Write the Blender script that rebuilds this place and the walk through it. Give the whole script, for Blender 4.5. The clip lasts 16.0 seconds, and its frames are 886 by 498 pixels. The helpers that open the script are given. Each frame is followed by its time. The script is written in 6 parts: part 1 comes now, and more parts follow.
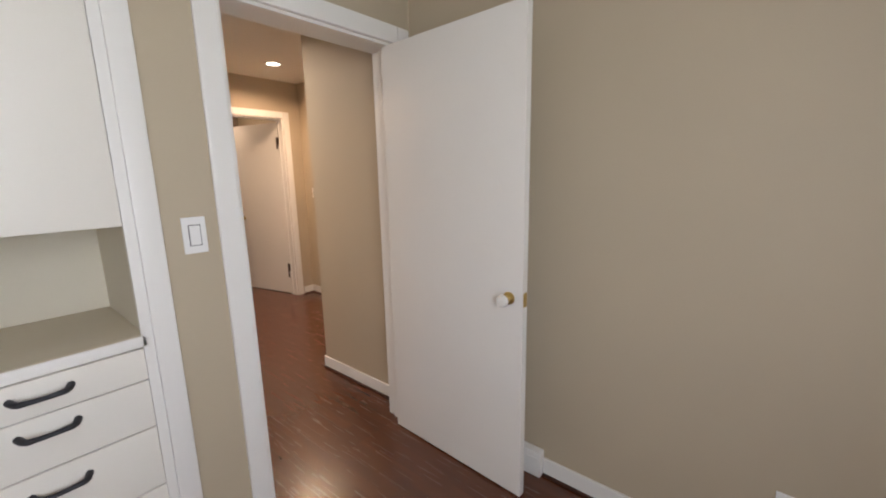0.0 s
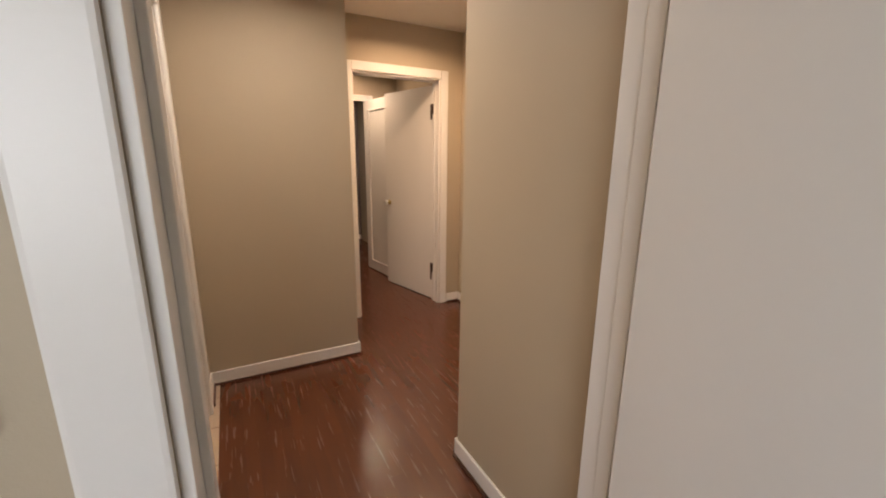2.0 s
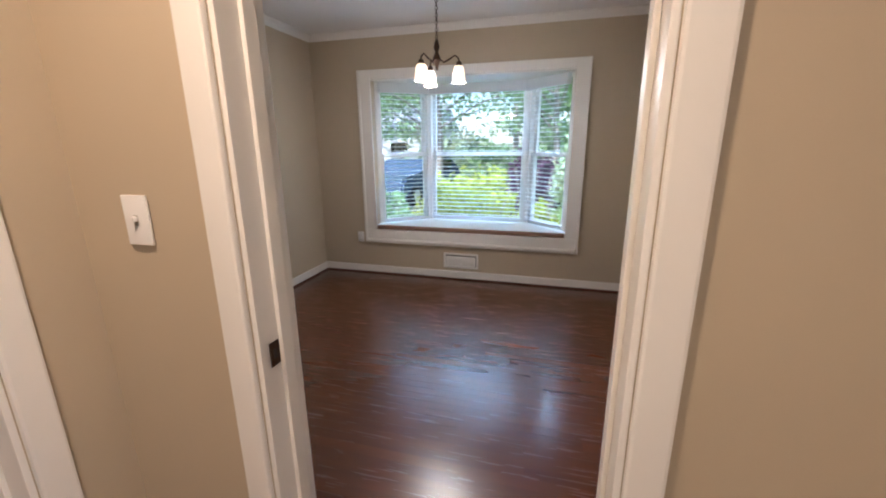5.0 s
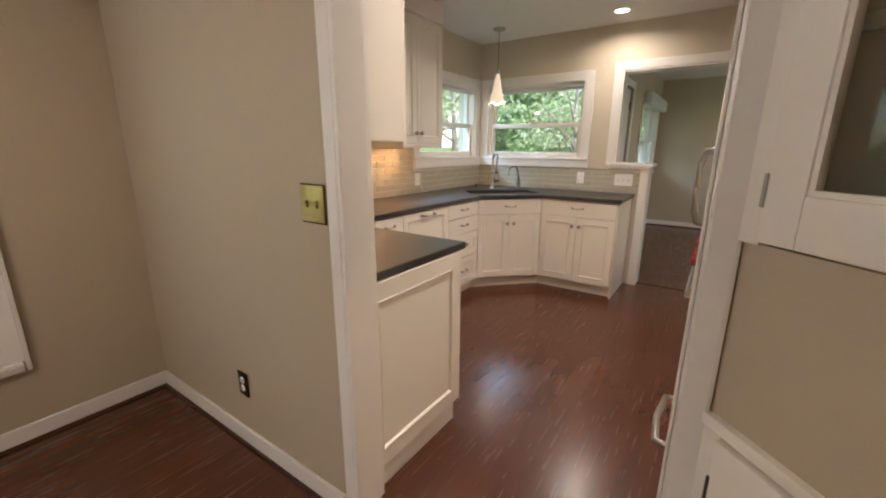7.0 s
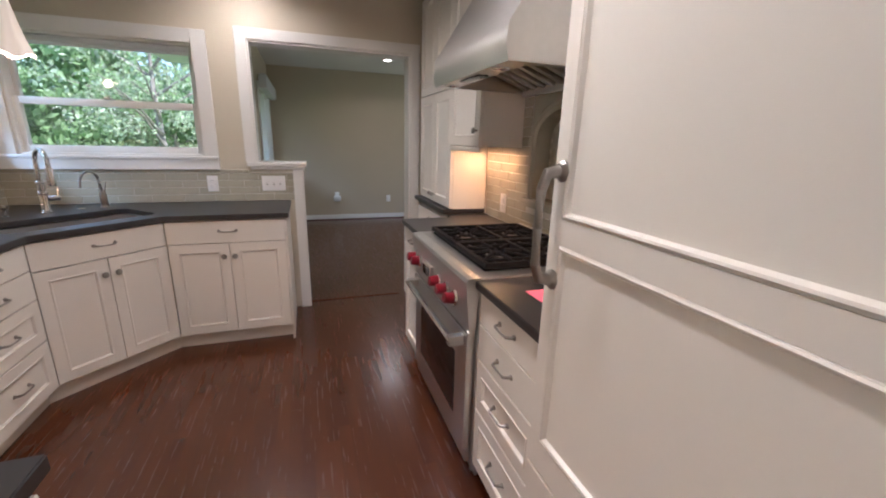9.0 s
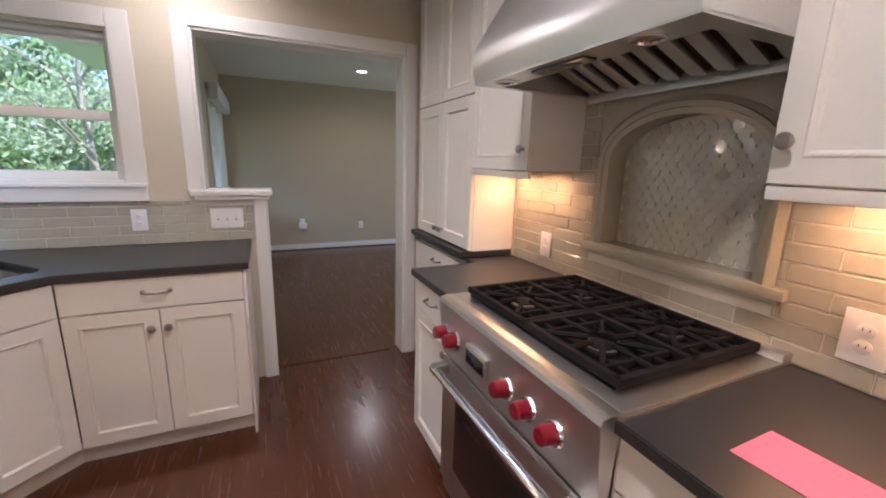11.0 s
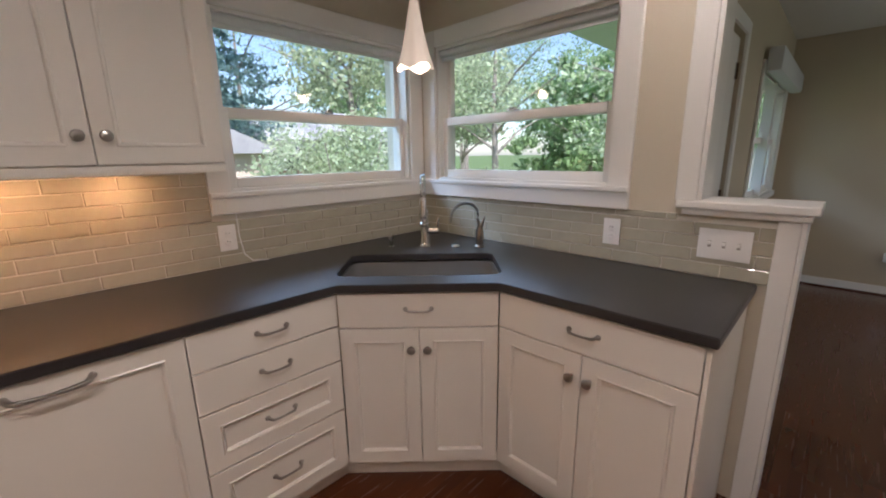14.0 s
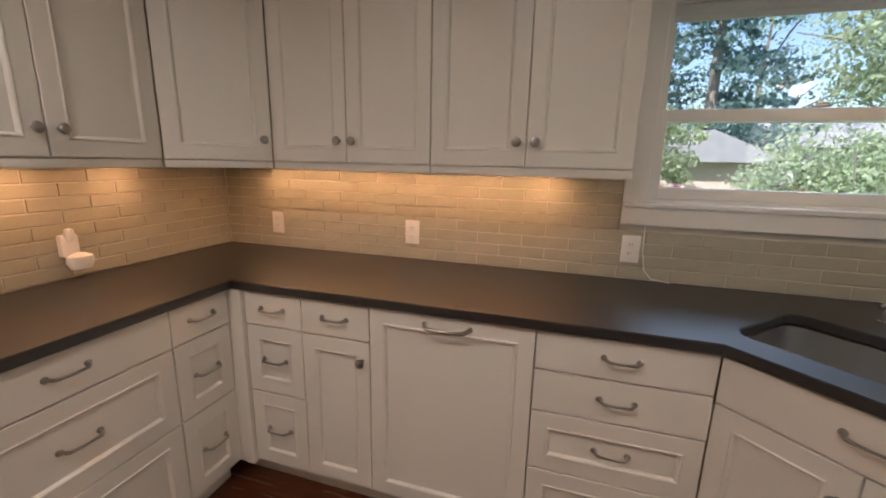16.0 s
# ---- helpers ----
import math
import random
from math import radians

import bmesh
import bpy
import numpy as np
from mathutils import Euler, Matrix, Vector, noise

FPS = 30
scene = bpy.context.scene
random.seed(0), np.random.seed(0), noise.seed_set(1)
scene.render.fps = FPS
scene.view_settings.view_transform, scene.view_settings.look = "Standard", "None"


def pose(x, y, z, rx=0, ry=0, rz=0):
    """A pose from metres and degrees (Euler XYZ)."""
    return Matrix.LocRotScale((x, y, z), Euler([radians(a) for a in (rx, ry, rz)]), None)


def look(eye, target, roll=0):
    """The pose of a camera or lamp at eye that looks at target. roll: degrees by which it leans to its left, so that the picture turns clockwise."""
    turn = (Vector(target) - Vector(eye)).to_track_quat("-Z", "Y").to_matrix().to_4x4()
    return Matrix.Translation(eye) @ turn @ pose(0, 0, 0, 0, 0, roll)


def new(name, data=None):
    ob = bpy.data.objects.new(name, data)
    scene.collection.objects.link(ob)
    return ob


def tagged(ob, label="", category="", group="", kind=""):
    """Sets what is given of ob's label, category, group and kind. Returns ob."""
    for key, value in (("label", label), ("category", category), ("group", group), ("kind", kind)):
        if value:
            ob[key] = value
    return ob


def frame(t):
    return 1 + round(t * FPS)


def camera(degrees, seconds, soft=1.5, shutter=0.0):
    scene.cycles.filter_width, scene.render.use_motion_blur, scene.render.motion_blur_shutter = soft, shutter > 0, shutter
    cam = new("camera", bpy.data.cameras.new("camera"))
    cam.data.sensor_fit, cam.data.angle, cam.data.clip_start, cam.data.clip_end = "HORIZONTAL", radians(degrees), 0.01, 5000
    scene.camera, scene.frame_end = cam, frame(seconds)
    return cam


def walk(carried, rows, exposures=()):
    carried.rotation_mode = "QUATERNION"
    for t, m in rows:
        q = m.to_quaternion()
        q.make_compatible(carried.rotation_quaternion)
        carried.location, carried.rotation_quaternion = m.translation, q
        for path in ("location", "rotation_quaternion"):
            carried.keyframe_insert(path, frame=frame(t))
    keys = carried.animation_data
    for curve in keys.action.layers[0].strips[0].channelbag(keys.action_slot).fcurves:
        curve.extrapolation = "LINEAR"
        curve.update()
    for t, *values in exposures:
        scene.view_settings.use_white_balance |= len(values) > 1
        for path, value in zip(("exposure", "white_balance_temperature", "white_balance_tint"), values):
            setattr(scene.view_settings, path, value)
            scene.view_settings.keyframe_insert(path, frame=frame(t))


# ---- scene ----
cam = camera(95.8, 16.0, soft=2.0)
PATH = [
    (0, (3.561, -1.868, 1.427), (2.296, -0.364, 1.053), -1.2),
    (0.5, (3.358, -1.757, 1.416), (1.917, -0.433, 1.006), -0.9),
    (1, (3.135, -1.525, 1.404), (1.548, -0.389, 0.972), -0.5),
    (1.5, (2.855, -1.326, 1.383), (1.179, -0.331, 0.935), -0.0),
    (2, (2.486, -1.137, 1.414), (0.768, -0.22, 0.96), 0.6),
    (2.5, (2.062, -0.941, 1.409), (0.286, -0.134, 0.964), 0.1),
    (3, (1.617, -0.823, 1.409), (-0.083, 0.123, 0.945), 0.1),
    (3.2, (1.45, -0.77, 1.42), (-0.197, 0.272, 0.967), 0.2),
    (4.3, (0.64, -0.25, 1.4), (-0.417, 1.378, 0.916), 0.2),
    (5.3, (0.168, 0.315, 1.373), (-0.058, 2.238, 0.871), -0.5),
    (5.5, (0.107, 0.472, 1.358), (0.103, 2.409, 0.862), -0.4),
    (6, (0.033, 0.872, 1.356), (0.537, 2.747, 0.875), -0.6),
    (6.5, (0.099, 1.245, 1.363), (1.188, 2.85, 0.873), -0.1),
    (7, (0.233, 1.558, 1.346), (1.832, 2.655, 0.853), 0.3),
    (7.6, (0.498, 1.839, 1.353), (2.389, 2.234, 0.837), -0.3),
    (8, (0.658, 1.928, 1.391), (2.584, 1.952, 0.853), 1.1),
    (8.5, (0.937, 2.071, 1.385), (2.836, 1.736, 0.852), 1.4),
    (8.7, (1.017, 2.089, 1.399), (2.893, 1.641, 0.867), 1.4),
    (9.75, (1.43, 2.14, 1.393), (3.146, 1.227, 0.923), 1.8),
    (10.8, (1.825, 2.174, 1.389), (3.534, 1.232, 0.952), 1.8),
    (11, (1.891, 2.152, 1.398), (3.671, 1.347, 0.972), 1.6),
    (11.5, (2.072, 2.1, 1.399), (3.979, 1.669, 0.977), 1.1),
    (12, (2.204, 2.116, 1.396), (4.158, 2.07, 0.971), 0.4),
    (12.5, (2.37, 2.157, 1.4), (4.292, 2.522, 0.982), -0.3),
    (13, (2.503, 2.156, 1.396), (4.32, 2.875, 0.973), -0.6),
    (13.5, (2.648, 2.089, 1.43), (4.276, 3.147, 0.95), -0.5),
    (14, (2.742, 2.073, 1.384), (4.127, 3.443, 0.93), -0.9),
    (14.5, (2.843, 2.127, 1.367), (3.879, 3.783, 0.935), -1.1),
    (15, (2.907, 2.184, 1.376), (3.503, 4.045, 0.95), -0.6),
    (15.5, (2.976, 2.201, 1.377), (3.04, 4.154, 0.952), 0.7),
    (16, (3.028, 2.179, 1.383), (2.47, 4.052, 0.958), 1.3),
]
walk(cam, [(t, look(eye, target, roll)) for t, eye, target, roll in PATH],
     exposures=[(0, 1.25, 6300, 15), (1.5, 1.05, 6500, 17), (2.0, 1.15, 6600, 15), (2.5, 1.45, 5600, 8), (3.2, 1.55, 5250, 8), (5.3, 1.3, 5450, 12), (6.0, 1.35, 5700, 12), (6.5, 1.3, 6800, 16), (7.0, 1.4, 6250, 13), (7.5, 1.4, 5800, 13), (8.5, 1.2, 5500, 15), (11.2, 1.35, 5400, 18), (12.5, 1.15, 5600, 18), (14.5, .76, 5850, 17), (16, .72, 6000, 15)])

# ---- world, sun, large lights ----
world = bpy.data.worlds.new("world")
scene.world = world
world.use_nodes = True
wn = world.node_tree
sky = wn.nodes.new("ShaderNodeTexSky")
sky.sky_type, sky.sun_disc = "NISHITA", False
sky.sun_elevation, sky.sun_rotation = radians(52), radians(205)
wn.links.new(sky.outputs[0], wn.nodes["Background"].inputs[0])
wn.nodes["Background"].inputs[1].default_value = 0.15
sun_data = bpy.data.lights.new("sun", "SUN")
sun_data.energy, sun_data.angle, sun_data.color = 5.0, radians(0.5), (1, .95, .86)
sun = new("sun", sun_data)
sun.matrix_world = look((0, 0, 20), (-math.sin(radians(205)), -math.cos(radians(205)), 20 - math.tan(radians(52))))


def lamp_area(name, loc, aim, w, h, energy, color, shape="RECTANGLE"):
    data = bpy.data.lights.new(name, "AREA")
    data.shape, data.size, data.size_y, data.energy, data.color = shape, w, h, energy, color
    ob = new(name, data)
    ob.matrix_world = look(loc, aim)
    return ob


def lamp_point(name, loc, energy, color, radius=0.03):
    data = bpy.data.lights.new(name, "POINT")
    data.energy, data.color, data.shadow_soft_size = energy, color, radius
    ob = new(name, data)
    ob.location = loc
    return ob


WARM, SOFT, DAY = (1, .72, .48), (1, .85, .70), (.80, .90, 1)
# daylight through the bedroom window, behind the camera's views
lamp_area("bedroom_window_light", (4.38, -2.35, 1.5), (1.9, -1.9, 1.25), 1.5, 1.2, 17, (.92, .95, 1))
# fill lamp for the family room, at a south opening added out of view
lamp_area("family_fill_light", (6.6, -1.42, 1.2), (6.6, 3, 1.1), 2.2, 1.9, 6.5, (.97, .96, .92))
# added area lamp above the front garden, boosting the sky's light into the bay
lamp_area("bay_fill_light", (-.55, 7.4, 4.6), (-.55, 3.4, .9), 4.5, 2.6, 520, (.56, .78, 1))
# added area lamps above the side garden, boosting sky light through both kitchen windows
lamp_area("north_fill_light", (4.4, 7.6, 5.0), (3.8, 3.6, .9), 4, 2.4, 150, (.56, .76, 1))
lamp_area("east_fill_light", (8.6, 5.6, 5.2), (4.2, 3.2, .9), 4, 2.4, 160, (.56, .76, 1))
# the last three are added as fill for the hall and far rooms
CANS = [(-.197, .194, 9, (1, .68, .42)), (4.14, 2.44, 3.2, SOFT), (2.85, 2.0, 5.6, SOFT), (1.95, 2.0, 5.2, SOFT), (7.15, .94, 3.4, SOFT), (-1.9, .1, 5.5, WARM), (.62, -.85, 6.5, SOFT), (-3.3, .0, 2.4, SOFT)]
for cx, cy, watt, tone in CANS:
    lamp_area("can_light", (cx, cy, 2.448), (cx, cy, 0), .10, .10, watt, tone, "DISK").data.spread = radians(156)
# bare fill lamps added to brighten the bathroom and the west room
lamp_point("bath_light", (-.3, -2.2, 2.2), 9, WARM, .06)
lamp_point("west_room_light", (-3.0, 2.4, 2.2), 9, SOFT, .06)
# puck lights under the wall cabinets
PUCKS = [(1.62 + .265 * k, 3.86) for k in range(6)] + [(1.36, 2.72), (1.36, 3.05), (1.36, 3.38), (3.55, 1.03), (3.33, 1.03), (2.27, 1.03), (2.09, 1.03)]
for px, py in PUCKS:
    lamp_area("under_cabinet_light", (px, py, 1.352), (px, py, 0), .05, .05, .52, (1, .50, .22), "DISK")

# ---- materials ----
def mat(name, color, rough=.5, metal=0.0, vary=.06, scale=3.0, fine=60.0, bump=.02, spec=.5, coat=0.0, stretch=None, by_piece=0.0):
    """A procedural paint, metal or stone: base colour that drifts at two scales, and fine relief."""
    m = bpy.data.materials.new(name)
    m.use_nodes = True
    nt = m.node_tree
    b = nt.nodes["Principled BSDF"]
    b.inputs["Roughness"].default_value, b.inputs["Metallic"].default_value = rough, metal
    b.inputs["Specular IOR Level"].default_value, b.inputs["Coat Weight"].default_value = spec, coat
    tc = nt.nodes.new("ShaderNodeTexCoord")
    mp = nt.nodes.new("ShaderNodeMapping")
    nt.links.new(tc.outputs["Object"], mp.inputs[0])
    if stretch:
        mp.inputs["Scale"].default_value = stretch
    big, small = nt.nodes.new("ShaderNodeTexNoise"), nt.nodes.new("ShaderNodeTexNoise")
    big.inputs["Scale"].default_value, small.inputs["Scale"].default_value = scale, fine
    big.inputs["Detail"].default_value = 4
    nt.links.new(mp.outputs[0], big.inputs[0]), nt.links.new(mp.outputs[0], small.inputs[0])
    mix = nt.nodes.new("ShaderNodeMix")
    mix.data_type = "RGBA"
    mix.inputs["A"].default_value = (*[c * (1 - vary) for c in color], 1)
    mix.inputs["B"].default_value = (*[min(1, c * (1 + vary)) for c in color], 1)
    add = nt.nodes.new("ShaderNodeMath")
    add.operation = "MULTIPLY_ADD"
    add.inputs[1].default_value = .35
    nt.links.new(small.outputs[0], add.inputs[0]), nt.links.new(big.outputs[0], add.inputs[2])
    last = add
    if by_piece:
        info, isl = nt.nodes.new("ShaderNodeObjectInfo"), nt.nodes.new("ShaderNodeNewGeometry")
        both = nt.nodes.new("ShaderNodeMath")
        both.operation = "ADD"
        frac = nt.nodes.new("ShaderNodeMath")
        frac.operation = "FRACT"
        nt.links.new(info.outputs["Random"], both.inputs[0]), nt.links.new(isl.outputs["Random Per Island"], both.inputs[1])
        nt.links.new(both.outputs[0], frac.inputs[0])
        last = nt.nodes.new("ShaderNodeMath")
        last.operation = "MULTIPLY_ADD"
        last.inputs[1].default_value = by_piece
        nt.links.new(frac.outputs[0], last.inputs[0]), nt.links.new(add.outputs[0], last.inputs[2])
    off = nt.nodes.new("ShaderNodeMath")
    off.operation = "SUBTRACT"
    off.use_clamp = True
    off.inputs[1].default_value = .18 + by_piece * .5
    nt.links.new(last.outputs[0], off.inputs[0])
    nt.links.new(off.outputs[0], mix.inputs["Factor"])
    nt.links.new(mix.outputs["Result"], b.inputs["Base Color"])
    if bump:
        bp = nt.nodes.new("ShaderNodeBump")
        bp.inputs["Strength"].default_value, bp.inputs["Distance"].default_value = bump * 5, .002
        nt.links.new(small.outputs[0], bp.inputs["Height"]), nt.links.new(bp.outputs[0], b.inputs["Normal"])
    return m


def wood_floor():
    """Dark red-brown oak strips: long grain, cathedral figure, satin varnish; every strip differs."""
    m = bpy.data.materials.new("oak_floor")
    m.use_nodes = True
    nt = m.node_tree
    b = nt.nodes["Principled BSDF"]
    tc = nt.nodes.new("ShaderNodeTexCoord")
    geo, info, isl = nt.nodes.new("ShaderNodeNewGeometry"), nt.nodes.new("ShaderNodeObjectInfo"), None
    rnd = nt.nodes.new("ShaderNodeMath")
    rnd.operation = "ADD"
    nt.links.new(info.outputs["Random"], rnd.inputs[0]), nt.links.new(geo.outputs["Random Per Island"], rnd.inputs[1])
    fr = nt.nodes.new("ShaderNodeMath")
    fr.operation = "FRACT"
    nt.links.new(rnd.outputs[0], fr.inputs[0])
    shift = nt.nodes.new("ShaderNodeCombineXYZ")
    mul = nt.nodes.new("ShaderNodeMath")
    mul.operation = "MULTIPLY"
    mul.inputs[1].default_value = 37.0
    nt.links.new(fr.outputs[0], mul.inputs[0])
    nt.links.new(mul.outputs[0], shift.inputs[0]), nt.links.new(mul.outputs[0], shift.inputs[1])
    vec = nt.nodes.new("ShaderNodeVectorMath")
    nt.links.new(geo.outputs["Position"], vec.inputs[0]), nt.links.new(shift.outputs[0], vec.inputs[1])
    mp = nt.nodes.new("ShaderNodeMapping")
    mp.inputs["Scale"].default_value = (.9, 5.5, 1)
    nt.links.new(vec.outputs[0], mp.inputs[0])
    wav = nt.nodes.new("ShaderNodeTexNoise")
    wav.inputs["Scale"].default_value, wav.inputs["Detail"].default_value, wav.inputs["Distortion"].default_value = 1.0, 2.5, 1.2
    nt.links.new(mp.outputs[0], wav.inputs[0])
    por = nt.nodes.new("ShaderNodeTexNoise")
    mp2 = nt.nodes.new("ShaderNodeMapping")
    mp2.inputs["Scale"].default_value = (4, 70, 1)
    nt.links.new(vec.outputs[0], mp2.inputs[0]), nt.links.new(mp2.outputs[0], por.inputs[0])
    por.inputs["Scale"].default_value, por.inputs["Detail"].default_value = 1.0, 3
    ramp = nt.nodes.new("ShaderNodeValToRGB")
    ramp.color_ramp.elements[0].position, ramp.color_ramp.elements[0].color = .25, (.064, .0188, .0074, 1)
    ramp.color_ramp.elements[1].position, ramp.color_ramp.elements[1].color = .78, (.112, .0355, .0140, 1)
    mx = nt.nodes.new("ShaderNodeMix")
    mx.inputs["Factor"].default_value = .09
    nt.links.new(wav.outputs[0], mx.inputs["A"]), nt.links.new(por.outputs[0], mx.inputs["B"])
    mx2 = nt.nodes.new("ShaderNodeMath")
    mx2.operation = "MULTIPLY_ADD"
    mx2.inputs[1].default_value = .12
    off = nt.nodes.new("ShaderNodeMath")
    off.operation = "SUBTRACT"
    off.inputs[1].default_value = .055
    nt.links.new(fr.outputs[0], mx2.inputs[0]), nt.links.new(mx.outputs["Result"], mx2.inputs[2])
    nt.links.new(mx2.outputs[0], off.inputs[0])
    nt.links.new(off.outputs[0], ramp.inputs[0])
    nt.links.new(ramp.outputs[0], b.inputs["Base Color"])
    b.inputs["Coat Weight"].default_value, b.inputs["Coat Roughness"].default_value = .22, .17
    b.inputs["Specular IOR Level"].default_value = .55
    rr = nt.nodes.new("ShaderNodeMapRange")
    rr.inputs["To Min"].default_value, rr.inputs["To Max"].default_value = .255, .285
    nt.links.new(por.outputs[0], rr.inputs[0]), nt.links.new(rr.outputs[0], b.inputs["Roughness"])
    bp = nt.nodes.new("ShaderNodeBump")
    bp.inputs["Strength"].default_value, bp.inputs["Distance"].default_value = .02, .001
    nt.links.new(por.outputs[0], bp.inputs["Height"]), nt.links.new(bp.outputs[0], b.inputs["Normal"])
    return m


def glass(name, tint=(1, 1, 1), gloss=.02):
    m = bpy.data.materials.new(name)
    m.use_nodes = True
    nt = m.node_tree
    nt.nodes.remove(nt.nodes["Principled BSDF"])
    tr, gl, mx, fr = (nt.nodes.new("ShaderNode" + k) for k in ("BsdfTransparent", "BsdfGlossy", "MixShader", "LayerWeight"))
    tr.inputs[0].default_value = (*tint, 1)
    gl.inputs["Roughness"].default_value = gloss
    fr.inputs[0].default_value = .5
    pw, sc = nt.nodes.new("ShaderNodeMath"), nt.nodes.new("ShaderNodeMath")
    pw.operation, sc.operation = "POWER", "MULTIPLY_ADD"
    pw.inputs[1].default_value, sc.inputs[1].default_value, sc.inputs[2].default_value = 4.5, .55, .035
    nt.links.new(fr.outputs["Facing"], pw.inputs[0]), nt.links.new(pw.outputs[0], sc.inputs[0]), nt.links.new(sc.outputs[0], mx.inputs[0])
    nt.links.new(tr.outputs[0], mx.inputs[1]), nt.links.new(gl.outputs[0], mx.inputs[2])
    nt.links.new(mx.outputs[0], nt.nodes["Material Output"].inputs[0])
    return m


def glow(name, color, strength):
    m = bpy.data.materials.new(name)
    m.use_nodes = True
    b = m.node_tree.nodes["Principled BSDF"]
    b.inputs["Base Color"].default_value = (.85, .8, .72, 1)
    b.inputs["Emission Color"].default_value, b.inputs["Emission Strength"].default_value = (*color, 1), strength
    return m


WALL = mat("tan_wall_paint", (.47, .395, .285), .62, vary=.03, fine=220, bump=.03)
KWALL = mat("cream_kitchen_paint", (.61, .545, .425), .6, vary=.03, fine=220, bump=.03)
CREAM = mat("cream_niche_paint", (.62, .57, .46), .6, vary=.03, fine=220, bump=.03)
CEIL = mat("white_ceiling_paint", (.74, .72, .69), .7, vary=.02, fine=180, bump=.03)
TRIM = mat("white_gloss_trim", (.78, .76, .72), .32, vary=.02, fine=90, bump=.012)
DOORW = mat("white_satin_door", (.76, .735, .69), .38, vary=.025, fine=70, bump=.015)
CAB = mat("white_cabinet_lacquer", (.775, .74, .67), .34, vary=.02, fine=80, bump=.012)
LEDGE = mat("cream_laminate_shelf", (.62, .55, .42), .4, vary=.03)
STONE = mat("honed_dark_stone", (.020, .019, .020), .36, vary=.25, scale=9, fine=320, bump=.01, spec=1.0)
STEEL = mat("brushed_steel", (.60, .59, .57), .30, 1, vary=.05, fine=240, bump=.015, stretch=(1, 1, 14))
STEELH = mat("brushed_steel_panel", (.64, .63, .61), .34, 1, vary=.05, fine=240, bump=.015, stretch=(1, 14, 14))
SINKM = mat("satin_sink_steel", (.50, .49, .47), .38, 1, vary=.06, fine=240, bump=.01)
CHROME = mat("polished_chrome", (.72, .72, .72), .12, 1, vary=.02, bump=0)
NICKEL = mat("satin_nickel", (.38, .36, .33), .28, 1, vary=.04, bump=0)
BRASS = mat("aged_brass", (.55, .40, .14), .28, 1, vary=.15, scale=30, bump=0)
BRONZE = mat("dark_bronze", (.09, .06, .045), .38, .9, vary=.2, bump=.02)
IRON = mat("black_wrought_pull", (.03, .03, .035), .45, .6, vary=.2, bump=.03)
CAST = mat("black_cast_iron", (.010, .009, .009), .72, 0, vary=.3, fine=300, bump=.05, spec=.14)
ALLOY = mat("burner_alloy", (.26, .22, .18), .5, .8, vary=.15, bump=0)
BLACKG = mat("black_glass", (.008, .008, .009), .08, vary=.1, bump=0, spec=.7)
RED = mat("red_knob_plastic", (.19, .004, .014), .28, vary=.08, bump=0)
PLATE = mat("white_plastic_plate", (.80, .79, .77), .35, vary=.01, bump=0)
# for dark parts such as the cord, and for shade painted into gaps
SLOT = mat("dark_part_and_gap_shade", (.05, .045, .04), .6, bump=0)
TILE = mat("sage_glazed_tile", (.43, .405, .315), .18, vary=.09, scale=14, fine=40, bump=.03, coat=.3, by_piece=.5)
TILED = mat("pearl_arabesque_tile", (.52, .505, .415), .14, vary=.10, scale=20, fine=50, bump=.05, coat=.4, by_piece=.6)
GROUT = mat("pale_grout", (.64, .60, .51), .8, vary=.04, fine=300, bump=.05)
STRIP = wood_floor()
SHOE = mat("dark_stained_oak", (.05, .017, .009), .35, vary=.2, fine=80, stretch=(1, 1, 6))
SUB = mat("dark_subfloor", (.012, .006, .004), .8)
BATHT = mat("beige_bath_floor_tile", (.46, .38, .29), .4, vary=.08, scale=6, by_piece=.4)
BATHW = mat("grey_bath_wall_tile", (.27, .25, .22), .35, vary=.1, scale=7, by_piece=.4)
PINK = mat("pink_paper", (.85, .16, .24), .7, vary=.02, bump=.01)
SLATM = mat("white_blind_slat", (.78, .78, .78), .42, vary=.02, bump=0)
WALNUT = mat("brown_sill_edge", (.27, .15, .10), .45, vary=.15, stretch=(1, 12, 12))
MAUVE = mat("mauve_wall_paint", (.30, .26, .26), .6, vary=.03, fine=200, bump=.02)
nt = SLATM.node_tree
tl, mx = nt.nodes.new("ShaderNodeBsdfTranslucent"), nt.nodes.new("ShaderNodeMixShader")
tl.inputs[0].default_value, mx.inputs[0].default_value = (.85, .87, .88, 1), .35
nt.links.new(nt.nodes["Principled BSDF"].outputs[0], mx.inputs[1]), nt.links.new(tl.outputs[0], mx.inputs[2])
nt.links.new(mx.outputs[0], nt.nodes["Material Output"].inputs[0])
PANE, OLDPANE = glass("window_glass"), glass("cabinet_glass", (.93, .95, .93))
KNOBG = mat("clear_glass_knob", (.75, .74, .70), .06, vary=.05, bump=0, spec=.9)
SHADE = glow("lit_frosted_glass", (1, .72, .46), .75)
PENDG = glow("lit_pendant_glass", (1, .74, .52), .22)
LENS = glow("lit_downlight_lens", (1, .85, .68), 6)

